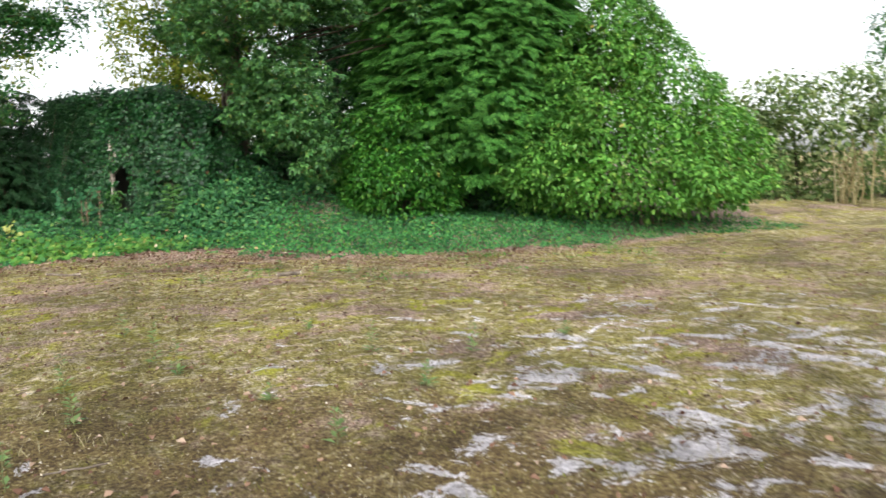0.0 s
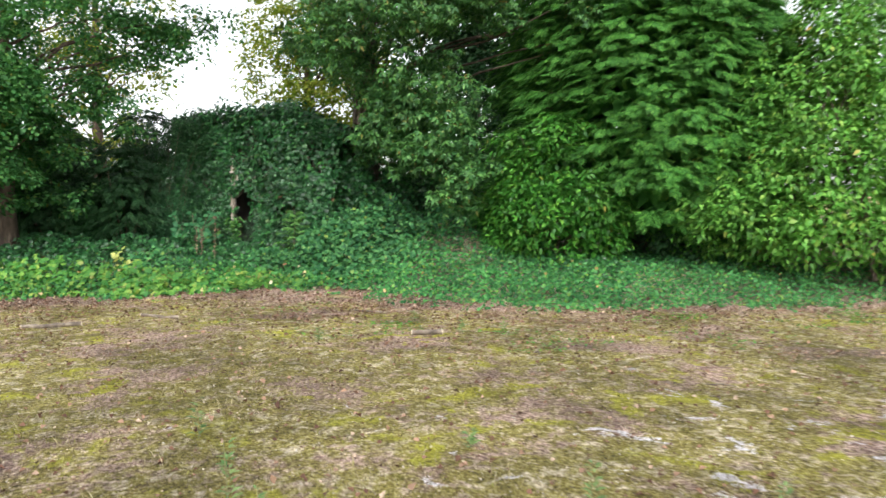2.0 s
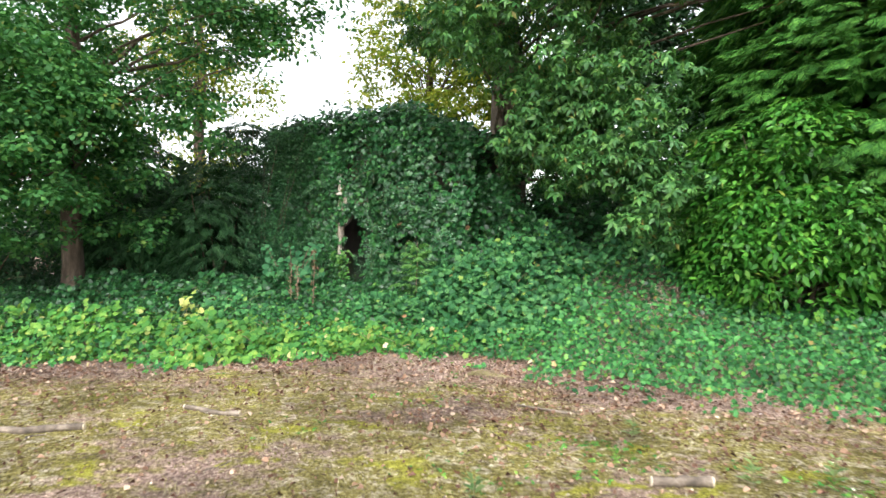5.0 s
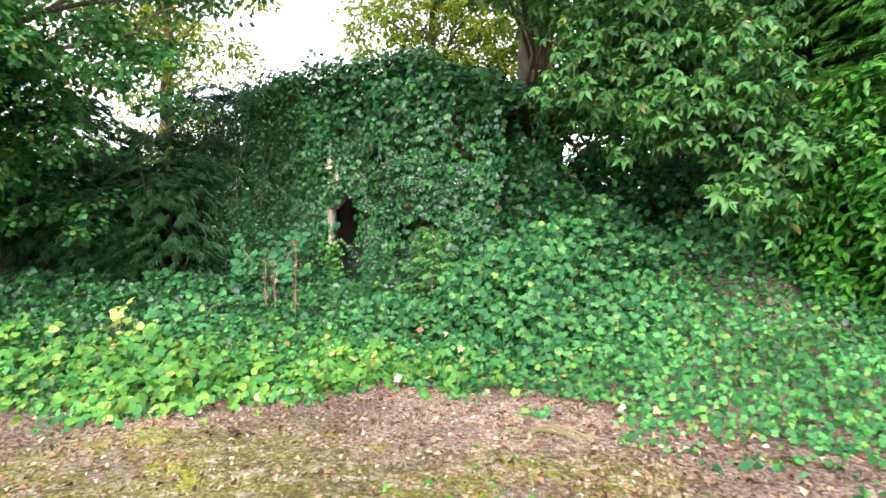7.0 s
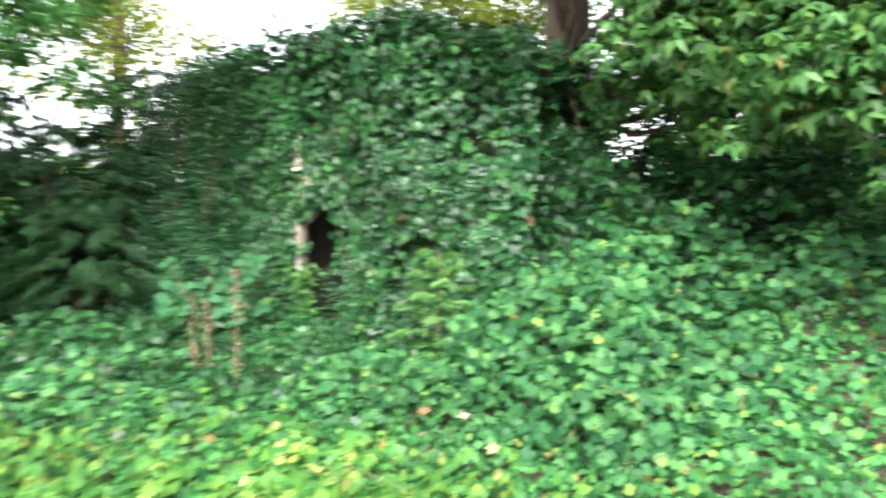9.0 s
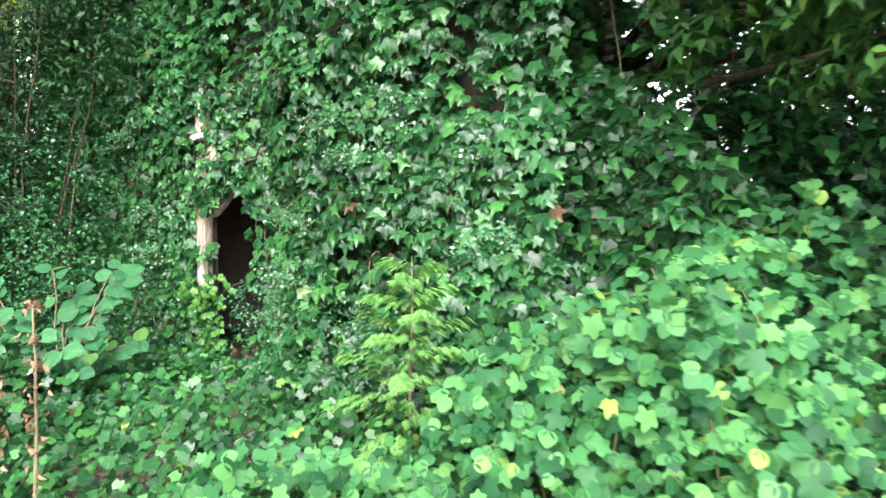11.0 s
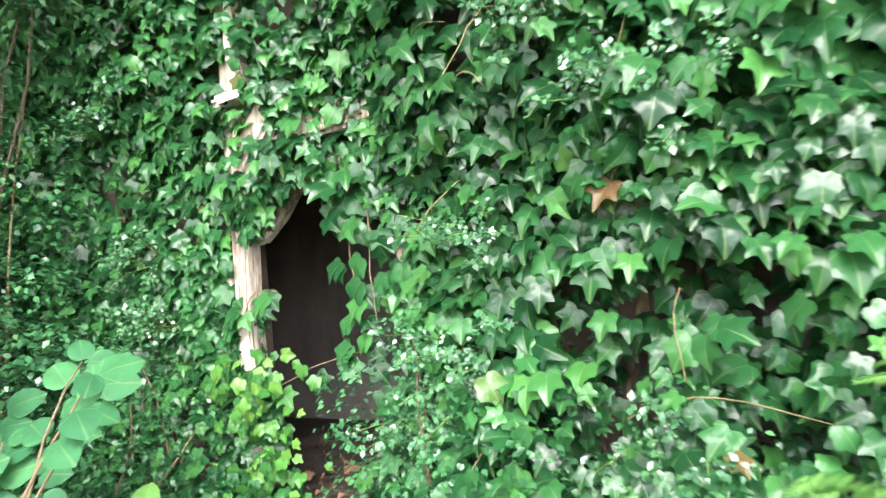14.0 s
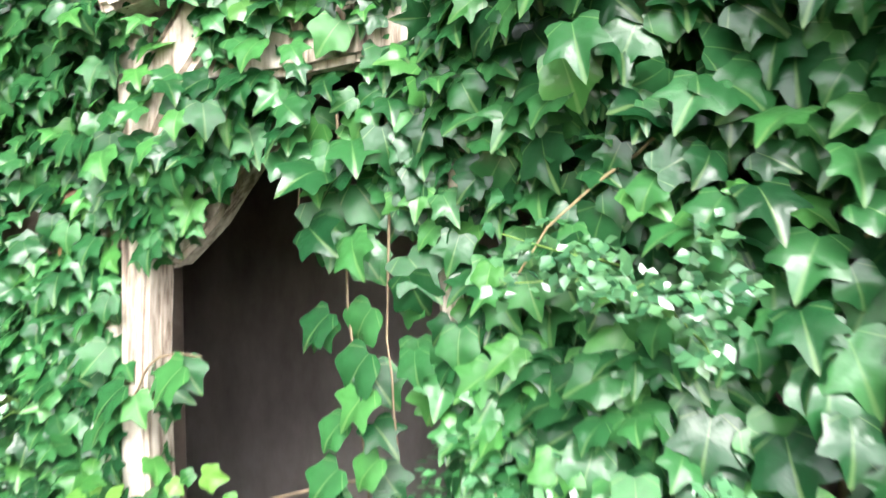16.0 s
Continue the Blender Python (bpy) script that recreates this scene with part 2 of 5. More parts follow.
M_chip = leaf_material("pale_chip", [(0.0, (0.16, 0.12, 0.07)), (0.7, (0.36, 0.30, 0.20)), (1.0, (0.58, 0.52, 0.42))], 0.8, 0.05)
M_straw = leaf_material("dry_grass", [(0.0, (0.20, 0.16, 0.07)), (0.6, (0.38, 0.33, 0.17)), (1.0, (0.55, 0.50, 0.32))], 0.7, 0.2)
M_grass = leaf_material("moss_blade", [(0.0, (0.06, 0.05, 0.012)), (0.5, (0.15, 0.14, 0.03)), (0.85, (0.24, 0.25, 0.05)), (1.0, (0.33, 0.30, 0.12))], 0.7, 0.2)
M_weed = leaf_material("weed_leaf", [(0.0, (0.10, 0.20, 0.07)), (1.0, (0.25, 0.36, 0.13))], 0.55, 0.25)
M_bark = rough_material("bark", [(0.0, (0.03, 0.022, 0.016)), (0.5, (0.10, 0.07, 0.05)), (1.0, (0.22, 0.17, 0.12))], 14, 0.9, 1.0, (1, 1, 0.25), 0.03)
M_twig = rough_material("twig_bark", [(0.0, (0.08, 0.055, 0.03)), (0.5, (0.18, 0.13, 0.08)), (1.0, (0.3, 0.23, 0.15))], 20, 0.8, 0.4)
M_runner = rough_material("ivy_runner", [(0.0, (0.10, 0.075, 0.035)), (1.0, (0.26, 0.20, 0.10))], 20, 0.7, 0.2)
M_weedstem = rough_material("sprig_stem", [(0.0, (0.08, 0.16, 0.03)), (1.0, (0.20, 0.32, 0.07))], 20, 0.6, 0.2)
M_stem = rough_material("green_stem", [(0.0, (0.10, 0.12, 0.04)), (1.0, (0.30, 0.26, 0.12))], 20, 0.6, 0.2)
M_timber = rough_material("weathered_timber", [(0.0, (0.05, 0.035, 0.028)), (0.22, (0.20, 0.15, 0.115)), (0.42, (0.48, 0.40, 0.33)), (0.7, (0.66, 0.58, 0.51)), (1.0, (0.80, 0.74, 0.68))], 16, 0.85, 0.9, (3, 3, 0.35), 0.012)
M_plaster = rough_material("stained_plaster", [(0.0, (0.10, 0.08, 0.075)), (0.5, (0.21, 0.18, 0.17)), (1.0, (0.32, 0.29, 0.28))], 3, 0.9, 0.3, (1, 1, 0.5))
M_oldwall = rough_material("old_wall", [(0.0, (0.035, 0.024, 0.018)), (0.5, (0.09, 0.066, 0.052)), (1.0, (0.20, 0.16, 0.13))], 6, 0.9, 0.6)
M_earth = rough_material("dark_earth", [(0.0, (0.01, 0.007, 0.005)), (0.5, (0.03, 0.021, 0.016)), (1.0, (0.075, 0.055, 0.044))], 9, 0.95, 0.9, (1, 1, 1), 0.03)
M_log = rough_material("dead_wood", [(0.0, (0.05, 0.04, 0.03)), (0.5, (0.16, 0.125, 0.095)), (1.0, (0.34, 0.28, 0.22))], 18, 0.85, 0.6, (1, 1, 1), 0.01)
M_cut = rough_material("cut_wood", [(0.0, (0.45, 0.36, 0.24)), (1.0, (0.68, 0.58, 0.44))], 25, 0.8, 0.3)


# ---- building helpers ----
def unit(v):
    return v / np.maximum(np.linalg.norm(v, axis=-1, keepdims=True), 1e-9)


def mesh_from(name, verts, faces, uvs=None, smooth=False):
    """verts (n, 3); faces (m, k) with one k; uvs one pair for each vertex."""
    me = bpy.data.meshes.new(name)
    verts, faces = np.asarray(verts, np.float32), np.asarray(faces, np.int32)
    k = faces.shape[1]
    me.vertices.add(len(verts))
    me.vertices.foreach_set("co", verts.ravel())
    me.loops.add(faces.size)
    me.loops.foreach_set("vertex_index", faces.ravel())
    me.polygons.add(len(faces))
    me.polygons.foreach_set("loop_start", np.arange(0, faces.size, k, dtype=np.int32))
    me.polygons.foreach_set("use_smooth", np.full(len(faces), smooth))
    if uvs is not None:
        layer = me.uv_layers.new(name="leaf")
        layer.data.foreach_set("uv", np.asarray(uvs, np.float32)[faces.ravel()].ravel())
    me.update(calc_edges=True)
    return me


def strewn(name, template, P, N, T, size, material, parent=None, label="", kind="", width=None):
    """One mesh of many leaves: template (verts, faces) set at P, facing N, tips towards T."""
    tv, tf = template
    tv = np.asarray(tv, float)
    P, N = np.asarray(P, float), unit(np.asarray(N, float))
    T = np.asarray(T, float)
    T = unit(T - (T * N).sum(1, keepdims=True) * N)
    X = np.cross(T, N)
    s = np.broadcast_to(np.asarray(size, float), (len(P),))[:, None, None]
    w = 1.0 if width is None else np.asarray(width)[:, None, None]
    V = P[:, None] + s * (w * X[:, None] * tv[None, :, 0:1] + T[:, None] * tv[None, :, 1:2] + N[:, None] * tv[None, :, 2:3])
    F = np.asarray(tf)[None] + (np.arange(len(P)) * len(tv))[:, None, None]
    uv = np.tile(tv[:, :2], (len(P), 1))
    me = mesh_from(name, V.reshape(-1, 3), F.reshape(-1, F.shape[2]), uv, True)
    me.materials.append(material)
    ob = new(name, me)
    if parent is not None:
        ob.parent = parent
    return tagged(ob, label, kind=kind)


def tube_data(path, radii, sides=8):
    path, radii = np.asarray(path, float), np.asarray(radii, float)
    d = unit(np.gradient(path, axis=0))
    ref = np.where(np.abs(d[:, 2:3]) > 0.9, np.array([[1.0, 0, 0]]), np.array([[0, 0, 1.0]]))
    a = unit(np.cross(d, ref))
    b = np.cross(d, a)
    th = np.linspace(0, 2 * np.pi, sides, endpoint=False)
    V = path[:, None] + radii[:, None, None] * (np.cos(th)[None, :, None] * a[:, None] + np.sin(th)[None, :, None] * b[:, None])
    F = []
    for i in range(len(path) - 1):
        for j in range(sides):
            k = (j + 1) % sides
            F.append((i * sides + j, i * sides + k, (i + 1) * sides + k, (i + 1) * sides + j))
    return V.reshape(-1, 3), np.array(F)


def tubes(name, lines, material, parent=None, label="", sides=6, smooth=True):
    """One mesh of several bent, tapered stems. lines: (points, radii)."""
    VV, FF, n = [], [], 0
    for path, radii in lines:
        V, F = tube_data(path, radii, sides)
        VV.append(V); FF.append(F + n); n += len(V)
    me = mesh_from(name, np.vstack(VV), np.vstack(FF), smooth=smooth)
    me.materials.append(material)
    ob = new(name, me)
    if parent is not None:
        ob.parent = parent
    return tagged(ob, label)


def each_tube(name, lines, material, parent, label="", sides=6):
    for line in lines:
        tubes(name, [line], material, parent, label, sides)


def bent(a, b, n=8, wobble=0.1, sag=0.0):
    a, b = np.asarray(a, float), np.asarray(b, float)
    t = np.linspace(0, 1, n)[:, None]
    p = a + (b - a) * t
    off = np.cumsum(rng.normal(0, wobble, (n, 3)), 0) * np.sin(t * np.pi) * 0.6
    p += off
    p[:, 2] -= sag * np.sin(t[:, 0] * np.pi)
    return p


def thing(name, label, category, at=(0, 0, 0), group="", kind=""):
    ob = new(name)
    ob.location = at
    return tagged(ob, label, category, group, kind)


def part(name, bm, material, parent, label=""):
    me = bpy.data.meshes.new(name)
    bm.to_mesh(me)
    bm.free()
    me.materials.append(material)
    ob = new(name, me)
    ob.parent = parent
    return tagged(ob, label)


def block(size, m, bevel=0.01, wobble=0.0, cuts=0):
    """A box with eased, slightly uneven edges."""
    bm = bmesh.new()
    bmesh.ops.create_cube(bm, size=1)
    bmesh.ops.scale(bm, vec=size, verts=bm.verts)
    if cuts:
        bmesh.ops.subdivide_edges(bm, edges=bm.edges[:], cuts=cuts, use_grid_fill=True)
    if bevel:
        sharp = [e for e in bm.edges if len(e.link_faces) == 2 and e.calc_face_angle() > 0.8]
        bmesh.ops.bevel(bm, geom=sharp, offset=bevel, segments=2, affect="EDGES")
    if wobble:
        for v in bm.verts:
            v.co += Vector(noise.noise_vector(v.co * 6 + Vector((size[0] * 9, size[2] * 5, 0)))) * wobble
    bmesh.ops.transform(bm, matrix=m, verts=bm.verts)
    return bm


def vnoise(x, y, seed=0):
    xi, yi = np.floor(x).astype(int), np.floor(y).astype(int)
    fx, fy = x - xi, y - yi
    fx, fy = fx * fx * (3 - 2 * fx), fy * fy * (3 - 2 * fy)

    def h(a, b):
        k = np.sin(a * 127.1 + b * 311.7 + seed * 74.7) * 43758.5453
        return k - np.floor(k)
    return (h(xi, yi) * (1 - fx) + h(xi + 1, yi) * fx) * (1 - fy) + (h(xi, yi + 1) * (1 - fx) + h(xi + 1, yi + 1) * fx) * fy


def fbm(x, y, seed=0):
    return 0.55 * vnoise(x, y, seed) + 0.3 * vnoise(2.1 * x, 2.1 * y, seed + 1) + 0.15 * vnoise(4.3 * x, 4.3 * y, seed + 2)


def step(lo, hi, v):
    t = np.clip((v - lo) / (hi - lo), 0, 1)
    return t * t * (3 - 2 * t)


# the line where the open tarmac ends and the undergrowth begins
EDGE_X = [-30, -16, -11.8, -10.6, -8.8, -7.3, -5.5, -3.5, -1.6, 0.2, 3.2, 6.4, 14, 40]
EDGE_Y = [2.0, 7.0, 9.6, 10.4, 12.1, 12.2, 12.0, 12.3, 13.2, 14.2, 16.3, 19.0, 25, 45]


def edge_y(x):
    return np.interp(x, EDGE_X, EDGE_Y)


def ground_z(x, y):
    x, y = np.asarray(x, float), np.asarray(y, float)
    d = y - edge_y(x)
    z = -0.13 + 0.30 * step(0.0, 4.0, d)
    z = z + 0.75 * np.exp(-((x + 6.9) / 1.5) ** 2 - ((y - 16.0) / 1.3) ** 2)
    z = z + 0.15 * np.exp(-((x + 10.5) / 2.0) ** 2 - ((y - 15.8) / 1.2) ** 2)
    z = z + 0.05 * (fbm(x * 0.7, y * 0.7, 3) - 0.5) * step(60, 30, np.hypot(x, y)) + 0.02 * (fbm(x * 4, y * 4, 5) - 0.5)
    return z


# ---- leaf shapes: x across, y along, z off the face; length 1 ----
def plain_leaf(w=0.32, fold=0.10, droop=0.10):
    return ([(0, 0, 0), (w, 0.42, fold), (0, 1, -droop), (0, 0.45, 0), (-w, 0.42, fold)], [(0, 1, 2, 3), (0, 3, 2, 4)])


def long_leaf(w=0.2, fold=0.05, droop=0.18):
    v = [(0, 0, 0), (0, 0.35, 0.02), (0, 0.7, -0.03), (0, 1, -droop), (w, 0.32, fold), (w * 0.85, 0.68, fold - 0.04), (-w, 0.32, fold), (-w * 0.85, 0.68, fold - 0.04)]
    return v, [(0, 4, 5, 1), (1, 5, 3, 2), (0, 1, 7, 6), (1, 2, 3, 7)]


def lobed_leaf(lobes, fold=0.045, droop=0.16):
    """A fan of triangles about the middle; lobes: (angle, radius) from the tip round to the base, mirrored."""
    pts = [(r * math.sin(math.radians(a)), 0.36 + r * math.cos(math.radians(a))) for a, r in lobes]
    ring = pts + [(-x, y) for x, y in reversed(pts[1:-1])]
    v = [(0, 0.36, 0)]
    for x, y in ring:
        v.append((x, y, fold * abs(x) * 1.6 - droop * max(0, y - 0.36) ** 2 * 2 - 0.42 * (x * x + 0.5 * (y - 0.36) ** 2)))
    k = len(ring)
    return v, [(0, 1 + i, 1 + (i + 1) % k) for i in range(k)]


IVY_LEAF = lobed_leaf([(0, 0.66), (9, 0.56), (20, 0.44), (32, 0.355), (45, 0.40), (57, 0.53), (65, 0.54), (76, 0.44), (90, 0.35), (106, 0.355), (124, 0.44), (138, 0.43), (155, 0.37), (180, 0.25)])
IVY_LEAF_B = lobed_leaf([(0, 0.62), (13, 0.52), (28, 0.40), (44, 0.39), (60, 0.51), (71, 0.51), (88, 0.375), (112, 0.385), (132, 0.43), (155, 0.38), (180, 0.28)], 0.10, 0.26)


def quilted_leaf(lobes, droop=0.2):
    """An ivy leaf with an inner ring: raised between the veins that fan out from its base, lobes bent down."""
    pts = [(r * math.sin(math.radians(a)), r * math.cos(math.radians(a))) for a, r in lobes]
    ring = pts + [(-x, y) for x, y in reversed(pts[1:-1])]

    def at(x, y):
        vein = 0.5 * (1 - math.cos(6.2 * math.atan2(x, y + 0.36)))
        z = 0.085 * vein * math.hypot(x, y + 0.2) - droop * max(0, y) ** 2 * 2 - 0.5 * (x * x + 0.4 * y * y) + 0.20 * abs(x)
        return (x, y + 0.36, z)
    k = len(ring)
    v = [at(0, 0)] + [at(0.55 * x, 0.55 * y) for x, y in ring] + [at(x, y) for x, y in ring]
    f = []
    for i in range(k):
        j = (i + 1) % k
        f += [(0, 1 + i, 1 + j), (1 + i, 1 + k + i, 1 + k + j), (1 + i, 1 + k + j, 1 + j)]
    return v, f


IVY_NEAR = quilted_leaf([(0, 0.64), (9, 0.54), (21, 0.43), (34, 0.375), (48, 0.45), (60, 0.55), (70, 0.48), (86, 0.375), (106, 0.38), (126, 0.46), (150, 0.39), (180, 0.25)])
IVY_NEAR_B = quilted_leaf([(0, 0.60), (12, 0.52), (28, 0.43), (45, 0.44), (60, 0.52), (74, 0.48), (92, 0.40), (116, 0.42), (134, 0.44), (156, 0.38), (180, 0.26)], 0.34)
IVY_NEAR_C = quilted_leaf([(0, 0.70), (8, 0.58), (18, 0.44), (30, 0.36), (46, 0.42), (58, 0.58), (66, 0.53), (80, 0.385), (100, 0.36), (122, 0.47), (134, 0.45), (155, 0.36), (180, 0.24)], 0.12)
IVY_FAR = lobed_leaf([(0, 0.60), (32, 0.40), (64, 0.52), (98, 0.38), (138, 0.43), (180, 0.27)], 0.08, 0.2)
MAPLE_LEAF = lobed_leaf([(0, 0.60), (16, 0.50), (34, 0.37), (54, 0.54), (70, 0.48), (90, 0.36), (120, 0.47), (148, 0.39), (180, 0.2)], 0.16, 0.2)
MAPLE_FAR = ([(0, 0, 0), (0.44, 0.14, 0.02), (0.27, 0.42, 0.05), (0.44, 0.72, 0.0), (0, 1, -0.1), (-0.44, 0.72, 0.0), (-0.27, 0.42, 0.05), (-0.44, 0.14, 0.02)], [(0, 1, 2, 3, 4, 5, 6, 7)])
ROUND_LEAF = lobed_leaf([(0, 0.62), (16, 0.56), (40, 0.50), (70, 0.47), (100, 0.45), (130, 0.43), (155, 0.40), (180, 0.34)], 0.08, 0.12)
PLAIN, SLIM, LONG = plain_leaf(), plain_leaf(0.22, 0.06, 0.14), long_leaf()
SMALL = plain_leaf(0.36, 0.08, 0.05)


def joined_template(items):
    """items: (template, angle about z, tilt, scale, (x, y, z))"""
    V, F, n = [], [], 0
    for (tv, tf), turn, tilt, s, off in items:
        m = Matrix.Translation(off) @ pose(0, 0, 0, 0, 0, turn) @ pose(0, 0, 0, tilt, 0, 0) @ Matrix.Scale(s, 4)
        V += [tuple(m @ Vector(p)) for p in tv]
        F += [tuple(i + n for i in f) for f in tf]
        n += len(tv)
    return V, F


TRIFOIL = joined_template([(plain_leaf(0.40, 0.06, 0.08), 0, -8, 0.6, (0, 0.3, 0)), (plain_leaf(0.40, 0.06, 0.08), 78, -8, 0.52, (-0.04, 0.3, 0)), (plain_leaf(0.40, 0.06, 0.08), -78, -8, 0.52, (0.04, 0.3, 0))])
TRIFOIL_ROUND = joined_template([(ROUND_LEAF, 0, -10, 0.56, (0, 0.30, 0)), (ROUND_LEAF, 74, -12, 0.48, (-0.05, 0.30, 0)), (ROUND_LEAF, -74, -12, 0.48, (0.05, 0.30, 0))])
WHORL = joined_template([(plain_leaf(0.20, 0.05, 0.2), a, t, s, (0, 0, 0)) for a, t, s in ((0, -10, 1), (62, -18, 0.88), (-60, -20, 0.92), (128, -30, 0.7), (-122, -26, 0.75))])
def spray_shape(pairs):
    stem = ([(-0.045, 0, 0), (0.045, 0, 0), (0.0, 1, -0.22), (0, 0.5, 0.02)], [(0, 1, 2, 3)])
    side = ([(-0.11, 0, 0), (0.11, 0, 0), (0.07, 0.7, -0.04), (0, 1, -0.14)], [(0, 1, 2, 3)])
    gap = 0.8 / pairs
    return joined_template([(stem, 0, 0, 1, (0, 0, 0))] + [(side, sgn * (48 - 3 * i), -6, 0.54 - 0.4 * gap * i, (0, 0.08 + gap * i, -0.005 * i * i)) for i in range(pairs) for sgn in (1, -1)])


SPRAY, SPRAY_FAR = spray_shape(6), spray_shape(4)
BLADE = ([(-0.05, 0, 0), (0.05, 0, 0), (0.03, 0.6, 0.06), (0, 1, 0.2)], [(0, 1, 2, 3)])


def rand_dir(n):
    return unit(rng.normal(size=(n, 3)))


def cloud(n, c, r):
    d = rand_dir(n) * rng.random((n, 1)) ** 0.45
    return np.array(c) + d * np.array(r)


def clump_leaves(C, R, per, flat=0.75, out=None, spread=1.0):
    """Leaves on the skins of clumps: places, facings, tip directions. out: where each clump looks."""
    m = len(C)
    d = rand_dir(m * per).reshape(m, per, 3)
    if out is not None:
        d = unit(d + np.asarray(out)[:, None] * 0.7)
    d = unit(d + np.array([0, 0, 0.25]))
    r = np.asarray(R)[:, None, None] * (0.55 + 0.5 * rng.random((m, per, 1)) ** 0.6)
    P = C[:, None] + d * r * np.array([1, 1, flat])
    N = unit(d * 0.55 + np.array([0, 0, 0.75]) + spread * 0.35 * rng.normal(size=d.shape))
    T = unit(d + np.array([0, 0, -0.45]) + 0.45 * rng.normal(size=d.shape))
    return P.reshape(-1, 3), N.reshape(-1, 3), T.reshape(-1, 3)


def dome_clumps(c, rx, ry, h, n, profile, rough=0.12, low=0.0):
    """Clump places over a bush: profile(u) is the radius at height u in 0..1. Also where each looks."""
    u = low + (1 - low) * rng.random(n)
    keep = rng.random(n) < np.array([max(0.45, profile(v)) for v in u])
    u = u[keep]
    th = rng.random(len(u)) * 2 * np.pi
    r = np.array([profile(v) for v in u]) * (1 - rough + 2 * rough * fbm(th * 2.2, u * 6, 11))
    o = np.stack([np.cos(th), np.sin(th), 0.25 + u * 0.5], 1)
    C = np.stack([c[0] + rx * r * np.cos(th), c[1] + ry * r * np.sin(th), c[2] + u * h], 1)
    return C, unit(o)


def plates(name, C, o, per, reach, sizes, material, parent, droop=0.35, tpl=None):
    """Flat fans of sprays, one fan at each place C, leaning out along o."""
    m = len(C)
    flat = unit(np.asarray(o) * np.array([1, 1, 0]) + 0.25 * rng.normal(size=(m, 3)) * np.array([1, 1, 0]))
    nrm = unit(np.array([0, 0, 1.0]) + flat * rng.uniform(0.25, 0.75, (m, 1)) + 0.12 * rng.normal(size=(m, 3)))
    side = np.cross(flat, nrm)
    u, v = rng.random((m, per, 1)), rng.uniform(-1, 1, (m, per, 1))
    L = reach * rng.uniform(0.7, 1.25, (m, 1, 1))
    P = C[:, None] + flat[:, None] * (u - 0.4) * L + side[:, None] * v * L * 0.55 * (1.15 - u) - np.array([0, 0, droop]) * u ** 2 * L
    N = nrm[:, None] + 0.14 * rng.normal(size=P.shape)
    T = flat[:, None] + 0.75 * side[:, None] * v - np.array([0, 0, droop + 0.3]) * (0.4 + u) + 0.15 * rng.normal(size=P.shape)
    strewn(name, tpl or SPRAY_FAR, P.reshape(-1, 3), N.reshape(-1, 3), T.reshape(-1, 3), rng.uniform(*sizes, m * per), material, parent, kind="stuff")


# ---- ground ----
def build_ground():
    xs = np.concatenate([[-700, -250, -100, -50, -30, -24], np.linspace(-19, 10, 240), [12, 15, 20, 30, 50, 100, 250, 700]])
    ys = np.concatenate([[-700, -250, -100, -40, -20, -10, -5], np.linspace(-2, 19, 190), [21, 24, 30, 40, 60, 100, 250, 700]])
    X, Y = np.meshgrid(xs, ys)
    Z = ground_z(X, Y)
    nx, ny = len(xs), len(ys)
    i = (np.arange(ny - 1)[:, None] * nx + np.arange(nx - 1)[None]).ravel()
    me = mesh_from("ground", np.stack([X, Y, Z], 2).reshape(-1, 3), np.stack([i, i + 1, i + nx + 1, i + nx], 1), smooth=True)
    me.materials.append(M_ground)
    d = (Y - edge_y(X)).ravel()
    litter = np.where(d > 0, 1.0, np.exp(d / 1.3)) * step(3.5, -1.0, X.ravel())
    litter = litter * (0.3 + 1.4 * fbm(X.ravel() * 0.9, Y.ravel() * 0.9, 44))
    litter = np.maximum(litter, step(0, 0.6, d) * step(4.0, 2.5, X.ravel()))
    bare = step(-5.5, 1.4, X.ravel()) * step(10.5, 7.0, Y.ravel())
    damp = step(7.5, 3.0, Y.ravel()) * step(-9, -3, X.ravel())
    for key, v in (("litter", litter), ("bare", bare), ("damp", damp)):
        me.attributes.new(key, "FLOAT", "POINT").data.foreach_set("value", v.astype(np.float32))
    tagged(new("ground", me), "mossy worn tarmac with brown leaf litter and pale bare patches", "ground", kind="structure")


build_ground()


def over_ground(n, x0, x1, y0, y1):
    x, y = rng.uniform(x0, x1, n), rng.uniform(y0, y1, n)
    return x, y, y - edge_y(x)


def lay(x, y, lift=0.0):
    return np.stack([x, y, ground_z(x, y) + lift], 1)


def up_ish(n, tilt):
    return unit(np.array([0, 0, 1.0]) + tilt * rng.normal(size=(n, 3)))


